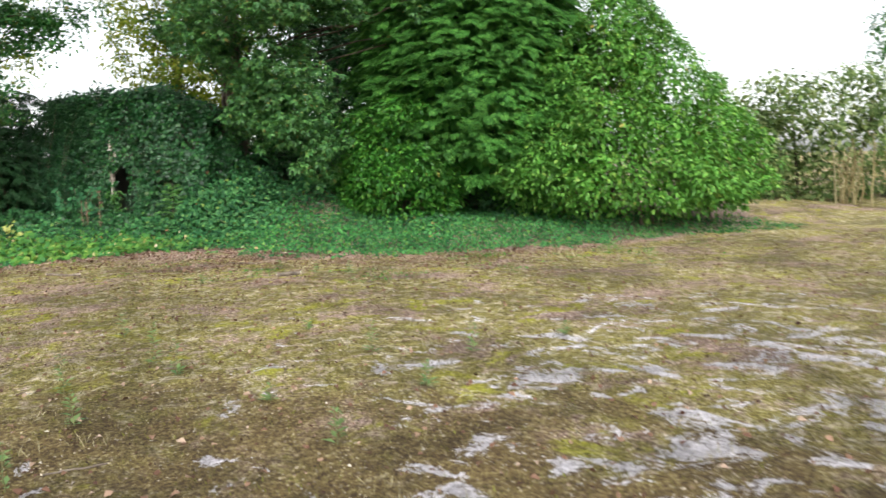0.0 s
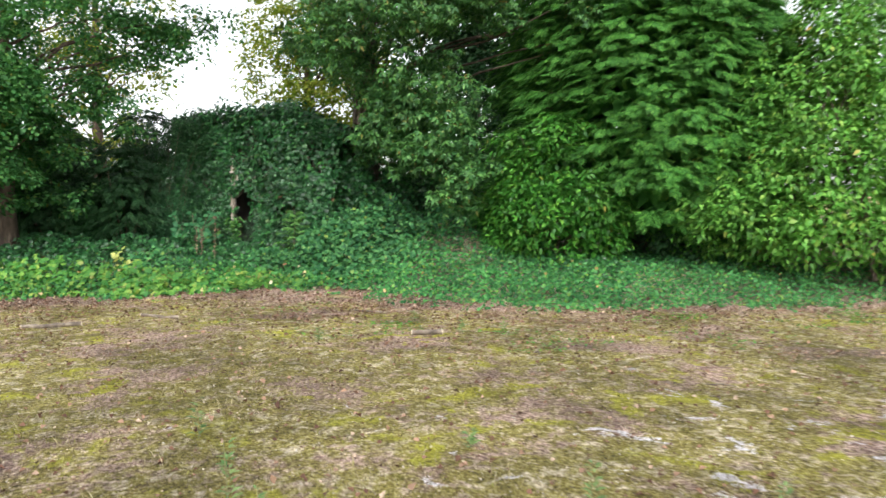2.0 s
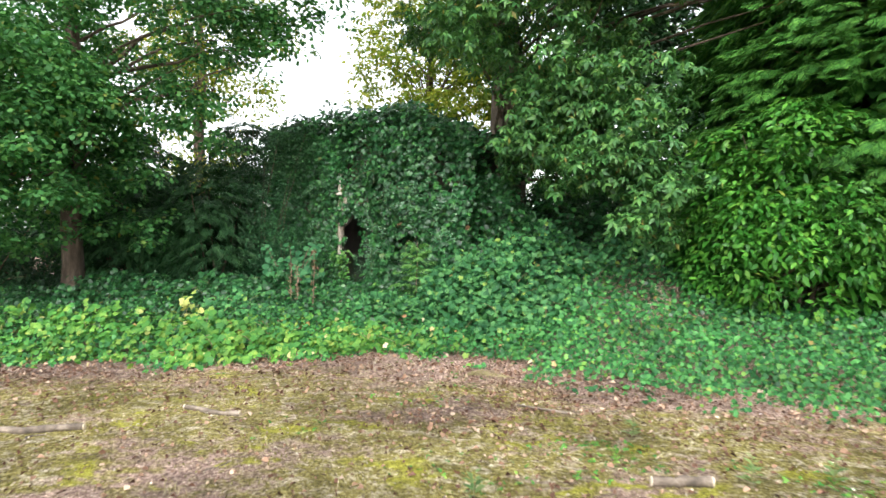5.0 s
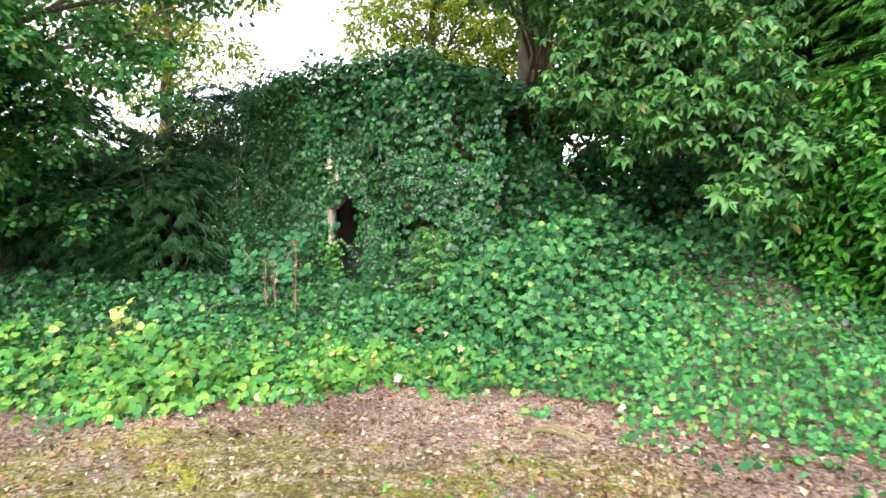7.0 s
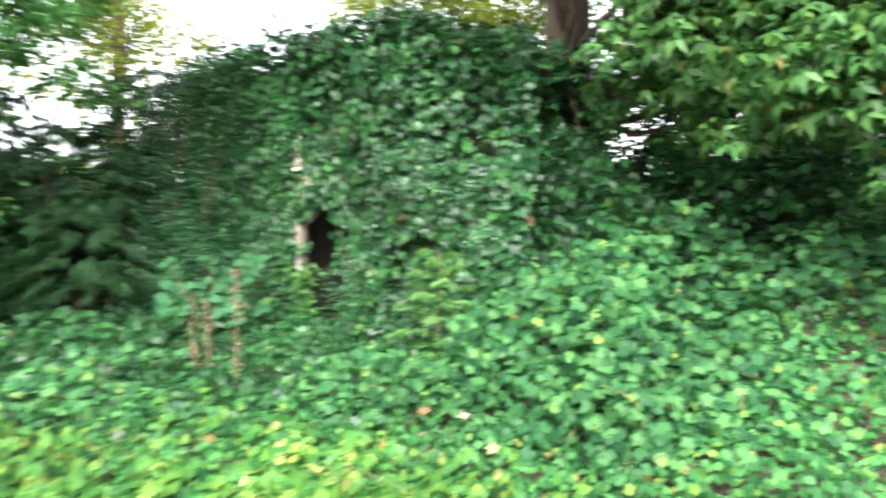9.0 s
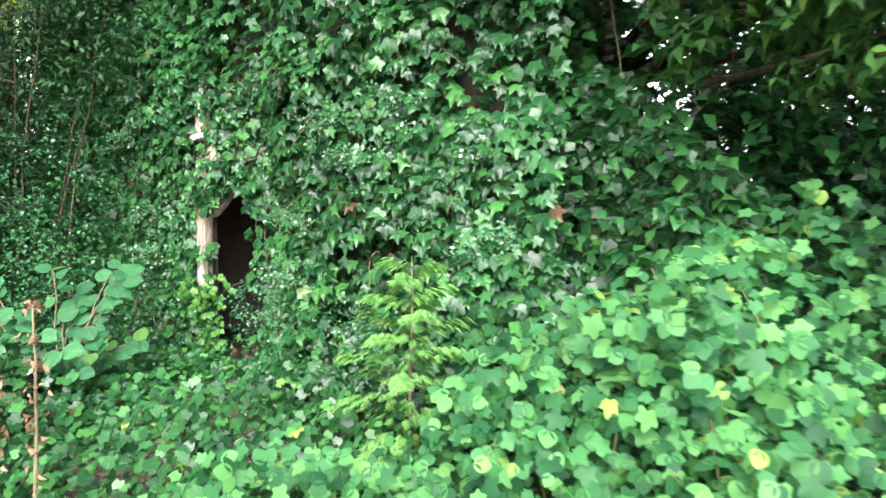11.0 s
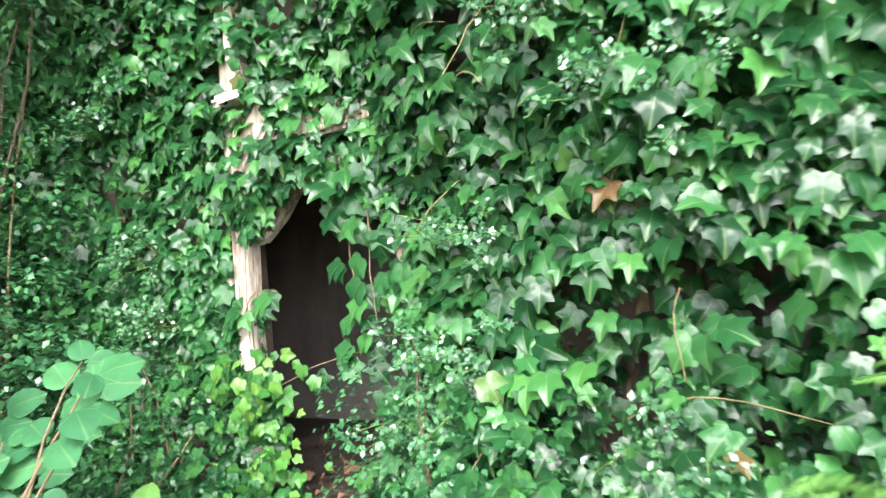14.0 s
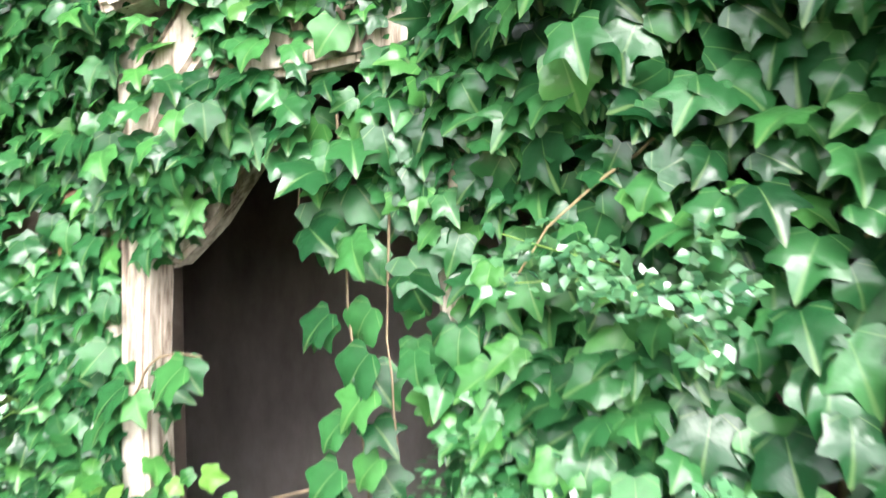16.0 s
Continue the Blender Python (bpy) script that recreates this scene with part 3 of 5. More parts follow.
# ---- undergrowth on the ground (uncountable) ----
def build_cover():
    x, y, d = over_ground(285000, -18.4, 9, 7, 20)
    dense = step(-0.25, 0.5, d + 1.7 * (fbm(x * 1.3, y * 1.3, 21) - 0.5))
    thin = np.where(x > 0, 0.55, 1.0) * np.where((d > 4.2) & (x > -5), 0.8, 1.0)
    keep = (rng.random(len(x)) < dense * thin * np.where(x < -8, 1.7, 1.0) * np.where(x > -8.6, 0.65 + 0.8 * fbm(x * 2.5, y * 2.5, 8), 0.3 + 0.9 * fbm(x * 2.5, y * 2.5, 8))) & (y < 17.2) & ~((x > -13.2) & (x < -8.9) & (y > 15.1))
    x, y, d = x[keep], y[keep], d[keep]
    n = len(x)
    h = 0.02 + 0.16 * rng.random(n) * step(0, 1.0, d) + 0.13 * fbm(x * 1.7, y * 1.7, 30) * step(0.4, 2.0, d) * step(-2, -6, x)
    P = lay(x, y) + np.array([0, 0, 1.0]) * h[:, None]
    N, T = up_ish(n, 0.62) + np.array([0.1, -0.55, 0]), rng.normal(size=(n, 3))
    s = rng.uniform(0.03, 0.068, n) * np.where(x > -3, 0.8, 1.0)
    rim = rng.random(n) < 0.22 * step(2.0, 0.3, d) * step(0.40, 0.58, fbm(x * 1.1, y * 1.1, 35)) * step(-7.5, -9.0, x)
    P[rim, 2] += 0.07 * rng.random(rim.sum())
    strewn("rim_weeds", TRIFOIL_ROUND, P[rim], N[rim], T[rim], s[rim] * 2.3, M_bramble, None, "yellow-green low weeds along the tarmac rim", "stuff")["category"] = "weeds"
    # darker leaves up the bank: the trees' shade is put into their colour
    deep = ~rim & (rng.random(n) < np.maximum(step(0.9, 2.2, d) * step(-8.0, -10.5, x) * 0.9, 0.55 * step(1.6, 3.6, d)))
    strewn("shade_toned_ivy", MAPLE_FAR, P[deep], N[deep], T[deep], s[deep] * 1.1, M_ivy, None, "ivy carpet in a darker green that stands in for tree shade", "stuff")["category"] = "ground cover"
    rest = ~rim & ~deep
    P, N, T, s = P[rest], N[rest], T[rest], s[rest]
    strewn("ground_ivy", MAPLE_FAR, P, N, T, s, M_cover, None, "low green carpet of ivy and nettles", "stuff")["category"] = "ground cover"


build_cover()


def build_sprouts():
    x, y, d = over_ground(60000, -9, 2, 7.5, 14)
    keep = (d < 0.3) & (d > -3.2) & (rng.random(len(x)) < np.clip(4 * (fbm(x * 1.5, y * 1.5, 33) - 0.56), 0, 1) * step(-8.5, -4.5, x) * np.exp(d / 2.0))
    x, y = x[keep], y[keep]
    n = len(x)
    strewn("clover_patches", TRIFOIL, lay(x, y, 0.012), up_ish(n, 0.4), rng.normal(size=(n, 3)), rng.uniform(0.03, 0.06, n), M_bramble, None, "small green clover patches spreading over the tarmac", "stuff")["category"] = "clover"


build_sprouts()


def build_litter():
    x, y, d = over_ground(170000, -14, 6, 1.0, 16)
    w = 0.10 + 0.95 * np.exp(-np.abs(d + 0.4) / 1.5) * step(3, -3, x)
    keep = rng.random(len(x)) < w * (0.25 + fbm(x * 1.1, y * 1.1, 41)) * 0.75
    keep &= d < 1.2
    x, y = x[keep], y[keep]
    n = len(x)
    strewn("leaf_litter", plain_leaf(0.34, 0.22, 0.18), lay(x, y, 0.012), up_ish(n, 0.5), rng.normal(size=(n, 3)), rng.uniform(0.02, 0.065, n), M_dead, None, "scattered dry brown fallen leaves", "stuff")["category"] = "leaf litter"
    x, y, d = over_ground(110000, -11, 6.5, 1.2, 15)
    keep = (d < 0.3) & (rng.random(len(x)) < np.clip(3.2 * fbm(x * 2.2, y * 2.2, 50) - 1.05, 0.02, 1)) & (rng.random(len(x)) < np.where(y < 8, 1.0, 0.55))
    x, y = x[keep], y[keep]
    n = len(x)
    strewn("moss_tufts", BLADE, lay(x, y, -0.003), rng.normal(size=(n, 3)) * np.array([1, 1, 0.2]), up_ish(n, 0.55), rng.uniform(0.012, 0.035, n), M_grass, None, "olive moss and short wiry grass", "stuff", width=np.full(n, 2.8))["category"] = "moss"
    x, y, d = over_ground(52000, -10, 6.5, 1.2, 14)
    keep = (d < 0.2) & (rng.random(len(x)) < fbm(x * 0.9, y * 0.9, 77) * 0.9)
    x, y = x[keep], y[keep]
    n = len(x)
    strewn("pale_debris", plain_leaf(0.28, 0.15, 0.1), lay(x, y, 0.008), up_ish(n, 0.4), rng.normal(size=(n, 3)), rng.uniform(0.01, 0.034, n), M_chip, None, "scattered pale straw chips and bits of leaf", "stuff")["category"] = "debris"
    # dry grass tufts
    c = 150
    cx, cy, cd = over_ground(c, -9, 5, 1.2, 13)
    ok = cd < 0
    cx, cy = np.concatenate([cx[ok], [-1.0, -0.85, -1.15]]), np.concatenate([cy[ok], [3.05, 3.15, 3.2]])
    x = np.repeat(cx, 26) + rng.normal(0, 0.07, len(cx) * 26)
    y = np.repeat(cy, 26) + rng.normal(0, 0.07, len(cx) * 26)
    n = len(x)
    strewn("dry_grass", BLADE, lay(x, y, -0.003), rng.normal(size=(n, 3)) * np.array([1, 1, 0.2]), up_ish(n, 0.75), rng.uniform(0.03, 0.09, n), M_straw, None, "straw-coloured dry grass tufts", "stuff", width=np.full(n, 0.5))["category"] = "grass"


build_litter()


# ---- the ruined timber-framed outhouse ----
X0, X1, YF, YB = -13.3, -9.4, 15.42, 16.75
DOOR_L, DOOR_R, DOOR_TOP, TOP = -11.9, -11.22, 1.95, 2.85


def build_outhouse():
    house = thing("outhouse", "ruined timber-framed outhouse smothered in ivy", "shed", (-11, 16.3, 0))
    inv = pose(11, -16.3, 0)

    def w(name, x0, x1, y0, y1, z0, z1, mat, label=""):
        part(name, block((x1 - x0, y1 - y0, z1 - z0), inv @ pose((x0 + x1) / 2, (y0 + y1) / 2, (z0 + z1) / 2), 0.012, 0.008, 3), mat, house, label)
    w("front_wall", X0, DOOR_L - 0.1, YF, YF + 0.14, -0.2, TOP, M_oldwall, "crumbling brown wall")
    w("front_wall", DOOR_R + 0.1, X1, YF, YF + 0.14, -0.2, TOP, M_oldwall, "crumbling brown wall")
    w("front_wall", DOOR_L - 0.1, DOOR_R + 0.1, YF + 0.003, YF + 0.137, DOOR_TOP, TOP - 0.003, M_oldwall, "crumbling brown wall")
    w("side_wall", X0, X0 + 0.14, YF + 0.14, YB, -0.2, TOP, M_oldwall)
    w("side_wall", X1 - 0.14, X1, YF + 0.14, YB, -0.2, TOP, M_oldwall)
    w("back_wall", X0, X1, YB, YB + 0.14, -0.2, TOP, M_oldwall)
    w("roof", X0 - 0.1, X1 + 0.1, YF - 0.05, YB + 0.2, TOP + 0.003, TOP + 0.1, M_bark, "dark sagging roof")
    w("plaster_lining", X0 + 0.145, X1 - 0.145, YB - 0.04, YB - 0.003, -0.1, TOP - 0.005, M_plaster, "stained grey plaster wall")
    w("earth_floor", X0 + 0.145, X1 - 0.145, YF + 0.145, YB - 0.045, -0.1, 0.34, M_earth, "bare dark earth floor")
    # timber round the doorway
    part("door_post", block((0.075, 0.10, 2.15), inv @ pose(DOOR_L - 0.03, YF - 0.06, 1.32, 0, 1.0, 0), 0.012, 0.022, 8), M_timber, house, "cracked pale weathered post")
    part("door_post", block((0.11, 0.06, 1.5), inv @ pose(DOOR_L - 0.125, YF - 0.04, 0.95, 0, 0.4, 0), 0.01, 0.014, 5), M_timber, house, "cracked pale weathered board")
    part("door_post", block((0.06, 0.09, 1.55), inv @ pose(DOOR_R + 0.04, YF - 0.05, 0.95, 0, -1.5, 0), 0.012, 0.022, 8), M_timber, house, "cracked pale weathered post")
    part("knee_brace", block((0.58, 0.07, 0.10), inv @ pose(-11.72, YF - 0.0, 1.63, 0, -46, 0), 0.02, 0.018, 6), M_timber, house, "slanting timber brace")
    part("knee_brace", block((0.40, 0.05, 0.12), inv @ pose(-11.79, YF - 0.14, 1.80, 0, -58, 0), 0.02, 0.02, 5), M_timber, house, "split pale slanting board")
    part("lintel", block((0.95, 0.09, 0.12), inv @ pose(-11.5, YF - 0.06, 1.86, 0, -3, 0), 0.015, 0.014, 5), M_timber, house, "weathered lintel beam")
    bm = block((0.22, 0.10, 0.06), inv @ pose(-11.83, YF - 0.14, 1.985, 0, -8, 8), 0.028, 0.02, 5)
    part("bracket", bm, M_timber, house, "broken pale timber bracket")
    part("door_post", block((0.06, 0.07, 0.42), inv @ pose(-11.84, YF - 0.12, 2.21, 0, -4, 0), 0.02, 0.02, 5), M_timber, house, "splintered upper post")


build_outhouse()


def doorway_litter():
    n = 260
    P = np.stack([rng.uniform(-12.3, -10.9, n), rng.uniform(YF - 0.25, YB - 0.1, n), 0.345 + 0.05 * rng.random(n)], 1)
    strewn("doorway_litter", plain_leaf(0.34, 0.2, 0.2), P, up_ish(n, 0.7), rng.normal(size=(n, 3)), rng.uniform(0.03, 0.07, n), M_dead, None, "dry dead leaves drifted inside the doorway", "stuff")["category"] = "leaf litter"


doorway_litter()


# ---- ivy over the outhouse ----
def ivy_out(x, z):
    """How far the ivy stands off the wall."""
    b = 0.06 + 0.30 * fbm(x * 1.6, z * 1.8, 60) * step(-11.3, -10.7, x) + 0.20 * fbm(x * 3.2, z * 3.2, 61) * step(-11.3, -10.8, x) + 0.08 * fbm(x * 3, z * 3, 65)
    b = b + 0.30 * step(-11.1, -10.4, x) * step(2.2, 1.2, z) * fbm(x * 1.2 + 3, z * 1.2, 62)
    b = b + 0.24 * step(1.7, 2.6, z) * step(-9.6, -10.4, x) * fbm(x * 1.4, z * 1.4, 63)
    b = b + 0.10 * np.exp(-((x + 11.75) / 0.3) ** 2 - ((z - 1.7) / 0.3) ** 2)
    return b + 0.35 * step(0.9, 0.2, z)


def ivy_open(x, z):
    """True where the doorway and the gaps show through."""
    left = np.interp(z, [0.3, 0.75, 0.95, 1.48, 1.72], [-11.66, -11.78, -11.88, -11.84, -11.54])
    right = np.interp(z, [0.3, 0.7, 0.95, 1.4, 1.72], [-11.38, -11.33, -11.20, -11.20, -11.52])
    door = (z < 1.72) & (z > 0.25) & (x > left - 0.03) & (x < right + 0.03)
    timber = (np.abs(x + 11.93) < 0.045) & (z > 0.95) & (z < 1.5) | (np.hypot(x + 11.80, z - 1.84) < 0.15) | (np.abs(x + 11.86) < 0.06) & (z > 1.9) & (z < 2.4)
    hole = (np.hypot((x + 11.62) / 0.13, (z - 2.40) / 0.17) < 1) & (rng.random(np.shape(x)) < 0.85)
    hole |= np.hypot((x + 13.3) / 0.2, (z - 1.45) / 0.1) < 1
    hole |= (np.hypot((x + 9.55) / 0.5, (z - 2.35) / 0.42) < 1) & (rng.random(np.shape(x)) < 0.5)
    return door | timber & (rng.random(np.shape(x)) < 0.72) | hole


def ivy_skin(n, x0, x1, z0, z1, ease=0.0):
    x, z = rng.uniform(x0, x1, n), rng.uniform(z0, z1, n)
    k = ~ivy_open(x, z) & (rng.random(n) < np.clip(3.0 * fbm(x * 3.4, z * 3.4, 64) - 0.65, 0.16, 1))
    x, z = x[k], z[k]
    o = ivy_out(x, z) * rng.uniform(0.35, 1.12, len(x))
    e = 0.03
    gx = (ivy_out(x + e, z) - ivy_out(x - e, z)) / (2 * e)
    gz = (ivy_out(x, z + e) - ivy_out(x, z - e)) / (2 * e)
    gx, gz = np.clip(gx, -0.7, 0.7), np.clip(gz, -0.7, 0.7)
    N = np.stack([-0.6 * gx + 0.15, -np.ones_like(x), -0.6 * gz + 0.60], 1) + 0.36 * rng.normal(size=(len(x), 3))
    T = np.stack([0.8 * rng.normal(size=len(x)), -0.25 + 0 * x, -1 + 0.45 * rng.normal(size=len(x))], 1)
    return np.stack([x, YF - o, z], 1), N, T


def build_ivy():
    ivy = thing("ivy", "dense glossy green ivy climbing over the outhouse", "ivy")
    P, N, T = ivy_skin(25000, X0 - 0.2, X1 + 0.25, 0.05, 3.05)
    big = step(-11.3, -10.9, P[:, 0])
    s = (0.052 + 0.038 * rng.random(len(P))) * (1 - big) + (0.058 + 0.062 * rng.random(len(P)) ** 1.4) * big
    near = (P[:, 0] > -12.5) & (P[:, 0] < -9.5) & (P[:, 2] > 0.45) & (P[:, 2] < 2.5)
    shape = rng.integers(0, 3, len(P))
    for i, (fine, plain) in enumerate(((IVY_NEAR, IVY_LEAF), (IVY_NEAR_B, IVY_LEAF_B), (IVY_NEAR_C, IVY_LEAF))):
        for tpl, k in ((fine, near & (shape == i)), (plain, ~near & (shape == i))):
            strewn("foliage", tpl, P[k], N[k], T[k], s[k], M_ivy, ivy, kind="stuff")
    # thin tan runners that arch out of the leaves
    runners = []
    for _ in range(22):
        x, z = rng.uniform(-11.1, -9.5), rng.uniform(0.5, 2.4)
        y = YF - float(ivy_out(np.array(x), np.array(z)))
        dx, dz = rng.normal(0, 0.16), rng.uniform(-0.28, 0.05)
        p = bent((x, y + 0.05, z), (x + dx, y - rng.uniform(0.02, 0.08), z + dz), 9, 0.01, -rng.uniform(0.02, 0.09))
        runners.append((p, np.linspace(0.003, 0.0015, 9)))
    each_tube("runner", runners, M_runner, ivy, "thin tan ivy runner", 5)
    P, N, T = ivy_skin(9000, X0 - 0.1, X1 + 0.2, 0.05, 2.95)
    P[:, 1] = YF - 0.02 - 0.35 * (YF - P[:, 1])
    strewn("inner_foliage", IVY_FAR, P, N + 0.3 * rng.normal(size=P.shape), T, rng.uniform(0.06, 0.10, len(P)), M_ivy, ivy, kind="stuff")
    # bosses of ivy that stand up along the top
    n = 46
    bx = rng.uniform(X0 - 0.2, X1, n)
    C = np.stack([bx, YF - 0.1 + rng.normal(0, 0.2, n), 3.0 + 0.28 * rng.random(n) - 0.4 * step(-10.2, -9.3, bx)], 1)
    P, N, T = clump_leaves(C, rng.uniform(0.14, 0.32, n), 60, 0.8)
    strewn("top_foliage", IVY_FAR, P, N, T, rng.uniform(0.06, 0.10, len(P)), M_ivy, ivy, kind="stuff")
    # over the top and round the side
    n = 5200
    x = rng.uniform(X0 - 0.5, X1 + 0.5, n)
    y = rng.uniform(YF - 0.4, YB, n)
    z = 2.95 + 0.75 * fbm(x * 1.5, y * 1.5, 66) - 0.25 * step(-12.2, -13.5, x) + rng.uniform(-0.25, 0.08, n) - 0.55 * step(-10.2, -9.2, x)
    strewn("crest_foliage", IVY_FAR, np.stack([x, y, z], 1), up_ish(n, 0.5) + np.array([0, -0.6, 0]), rng.normal(size=(n, 3)) + np.array([0, -0.6, -0.6]), rng.uniform(0.06, 0.10, n), M_ivy, ivy, kind="stuff")
    n = 3200
    y, z = rng.uniform(YF - 0.2, YB, n), rng.uniform(0.0, 3.3, n)
    x = X0 - 0.12 - 0.3 * fbm(y * 2, z * 2, 70) * rng.uniform(0.4, 1.1, n)
    strewn("side_foliage", IVY_FAR, np.stack([x, y, z], 1), np.array([-1.0, -0.3, 0.5]) + 0.35 * rng.normal(size=(n, 3)), np.array([-0.2, 0, -1.0]) + 0.4 * rng.normal(size=(n, 3)), rng.uniform(0.06, 0.1, n), M_ivy, ivy, kind="stuff")
    n = 5200
    x = rng.uniform(X1 - 0.15, -7.2, n)
    top = np.interp(x, [-9.6, -9.2, -8.5, -7.2], [2.75, 2.45, 1.75, 1.05]) + 0.5 * (fbm(x * 3, x * 0 + 2, 71) - 0.5)
    z = ground_z(x, x * 0 + 15.4) - 0.05 + rng.random(n) ** 0.8 * (top - ground_z(x, x * 0 + 15.4))
    y = YF + 0.25 - 0.30 * fbm(x * 2, z * 2, 72) * rng.uniform(0.2, 1.1, n) - 0.5 * step(top - 0.2, 0.2, z) * fbm(x * 1.3, z * 1.3, 73) + 0.12 * step(top - 0.5, top, z)
    strewn("bank_foliage", IVY_FAR, np.stack([x, y, z], 1), np.array([0.15, -1, 0.5]) + 0.42 * rng.normal(size=(n, 3)), np.array([0, -0.2, -1.0]) + 0.55 * rng.normal(size=(n, 3)), rng.uniform(0.055, 0.10, n), M_ivy, ivy, kind="stuff")
    # lime-green young leaves at the foot of the door post
    n = 110
    Q = np.stack([-11.84 + rng.normal(0, 0.12, n), YF - 0.19 + rng.normal(0, 0.05, n), rng.uniform(0.46, 0.98, n)], 1)
    strewn("young_foliage", IVY_NEAR_B, Q, np.array([0.15, -1, 0.55]) + 0.35 * rng.normal(size=(n, 3)), np.array([0, -0.2, -1.0]) + 0.6 * rng.normal(size=(n, 3)), rng.uniform(0.04, 0.072, n), M_young, ivy, "lime-green young leaves", "stuff")
    # bare woody stems on the wall
    lines = []
    for _ in range(26):
        x = rng.uniform(X0, X1)
        if DOOR_L - 0.5 < x < DOOR_R + 0.5:
            continue
        p = bent((x, YF - 0.05, 0.0), (x + rng.normal(0, 0.3), YF - 0.06, rng.uniform(1.5, 3.0)), 9, 0.05)
        p[:, 1] = YF - 0.022 - 0.012 * rng.random(9)
        lines.append((p, np.linspace(0.018, 0.005, 9)))
    each_tube("stem", lines, M_twig, ivy, "woody brown stems")
    # strands that hang in the doorway, with leaves one by one
    strands = [((-11.42, YF - 0.10, 1.70), (-11.37, YF - 0.09, 0.86)), ((-11.30, YF - 0.13, 1.72), (-11.30, YF - 0.12, 1.05)), ((-11.52, YF - 0.09, 1.74), (-11.50, YF - 0.12, 1.50)),
               ((-11.40, YF - 0.09, 0.97), (-11.80, YF - 0.10, 0.84)), ((-11.93, YF - 0.12, 1.12), (-11.72, YF - 0.15, 1.22))]
    lines, spots = [], []
    for i, (a, b) in enumerate(strands):
        p = bent(a, b, 9, 0.008, 0.05 if i < 3 else -0.04)
        lines.append((p, np.linspace(0.0035, 0.0018, 9)))
        steps = 16 if i == 0 else (8 if i == 1 else 4)
        for t in np.linspace(0.06, 1.0, steps):
            spots.append((p[min(8, int(t * 8))] + rng.normal(0, 0.004, 3), 0.085 + 0.045 * rng.random()))
    each_tube("hanging_strand", lines, M_twig, ivy, "thin hanging ivy strand", 5)
    shapes = []
    for tv, tf in (IVY_NEAR, IVY_NEAR_B, IVY_NEAR_C):
        me = mesh_from("leaf", tv, tf, np.asarray(tv)[:, :2], True)
        me.materials.append(M_ivy_single)
        shapes.append(me)

    def leaf_at(p, nrm, tip, size):
        nrm, tip = Vector(nrm).normalized(), Vector(tip)
        tip = (tip - nrm * tip.dot(nrm)).normalized()
        ob = new("leaf", shapes[int(rng.integers(3))])
        ob.matrix_basis = Matrix.Translation(p) @ Matrix((tip.cross(nrm), tip, nrm)).transposed().to_4x4() @ Matrix.Scale(size, 4)
        ob.parent = ivy

    for p, s in spots:
        side = rng.choice((-1, 1))
        leaf_at(p + np.array([side * 0.03, -0.01, -0.01]), (0.25 * side, -1, 0.4 + 0.3 * rng.normal()), (side * 0.7, -0.2, -0.8), s)
    for k in range(46):
        u = rng.random()
        if k < 20:
            p = np.array([-11.93 + 0.40 * u, YF - 0.13, 1.42 + 0.34 * u + rng.normal(0, 0.05)])
        else:
            p = np.array([-11.95 + 0.05 * rng.normal(), YF - 0.15, 0.75 + 1.75 * u])
        leaf_at(p, (0.3 * rng.normal() + 0.2, -1, 0.5), (0.6 * rng.normal(), -0.2, -1), rng.uniform(0.06, 0.10))
    # leaves that droop over the head of the doorway and its far jamb
    n = 60
    Q = np.vstack([np.stack([rng.uniform(-11.54, -11.2, n - 16), YF - 0.13 + rng.normal(0, 0.03, n - 16), rng.uniform(1.46, 1.80, n - 16)], 1), np.stack([rng.uniform(-11.26, -11.14, 16), YF - 0.13 + rng.normal(0, 0.03, 16), rng.uniform(0.8, 1.45, 16)], 1)])
    Q = Q[Q[:, 2] > 1.38 + 1.2 * np.maximum(0, -11.40 - Q[:, 0]) - 9 * (Q[:, 0] > -11.34)]
    strewn("door_foliage", IVY_NEAR, Q, np.array([0.15, -1, 0.5]) + 0.35 * rng.normal(size=Q.shape), np.array([0, -0.2, -1.0]) + 0.5 * rng.normal(size=Q.shape), rng.uniform(0.065, 0.115, len(Q)), M_ivy, ivy, kind="stuff")
    P, N, T = ivy_skin(420, -12.15, -10.35, 0.6, 2.1)
    P[:, 1] -= 0.03
    for p, q, t in list(zip(P, N, T))[:254 - len(spots)]:
        leaf_at(p, q, t, rng.uniform(0.07, 0.105))


build_ivy()


# ---- shrubs and small plants by the outhouse ----
def small_shrub(label, at, r, h, n, tpl, size, mat, name="shrub", category="shrub", stems=7, low=0.1, flat=0.8):
    bush = thing(name, label, category)
    C, o = dome_clumps((at[0], at[1], at[2]), r, r, h, n, lambda u: math.sqrt(max(0.05, 1 - u ** 2.2)), 0.25, low)
    C = np.vstack([C, np.array(at) + (C - np.array(at)) * rng.uniform(0.3, 0.8, (len(C), 1))])
    o = np.vstack([o, o])
    P, N, T = clump_leaves(C, rng.uniform(0.10, 0.22, len(C)) * min(1.6, max(0.8, r)), 18, flat, o)
    strewn("foliage", tpl, P, N, T, rng.uniform(0.75, 1.2, len(P)) * size, mat, bush, kind="stuff")
    lines = [(bent((at[0] + rng.normal(0, 0.06), at[1] + rng.normal(0, 0.06), float(ground_z(at[0], at[1])) - 0.03), C[int(rng.integers(len(C)))], 7, 0.03), np.linspace(0.016, 0.004, 7) * max(0.7, r)) for _ in range(stems)]
    each_tube("stem", lines, M_twig, bush, "thin woody stems")
    return bush


def g(x, y):
    return float(ground_z(x, y))


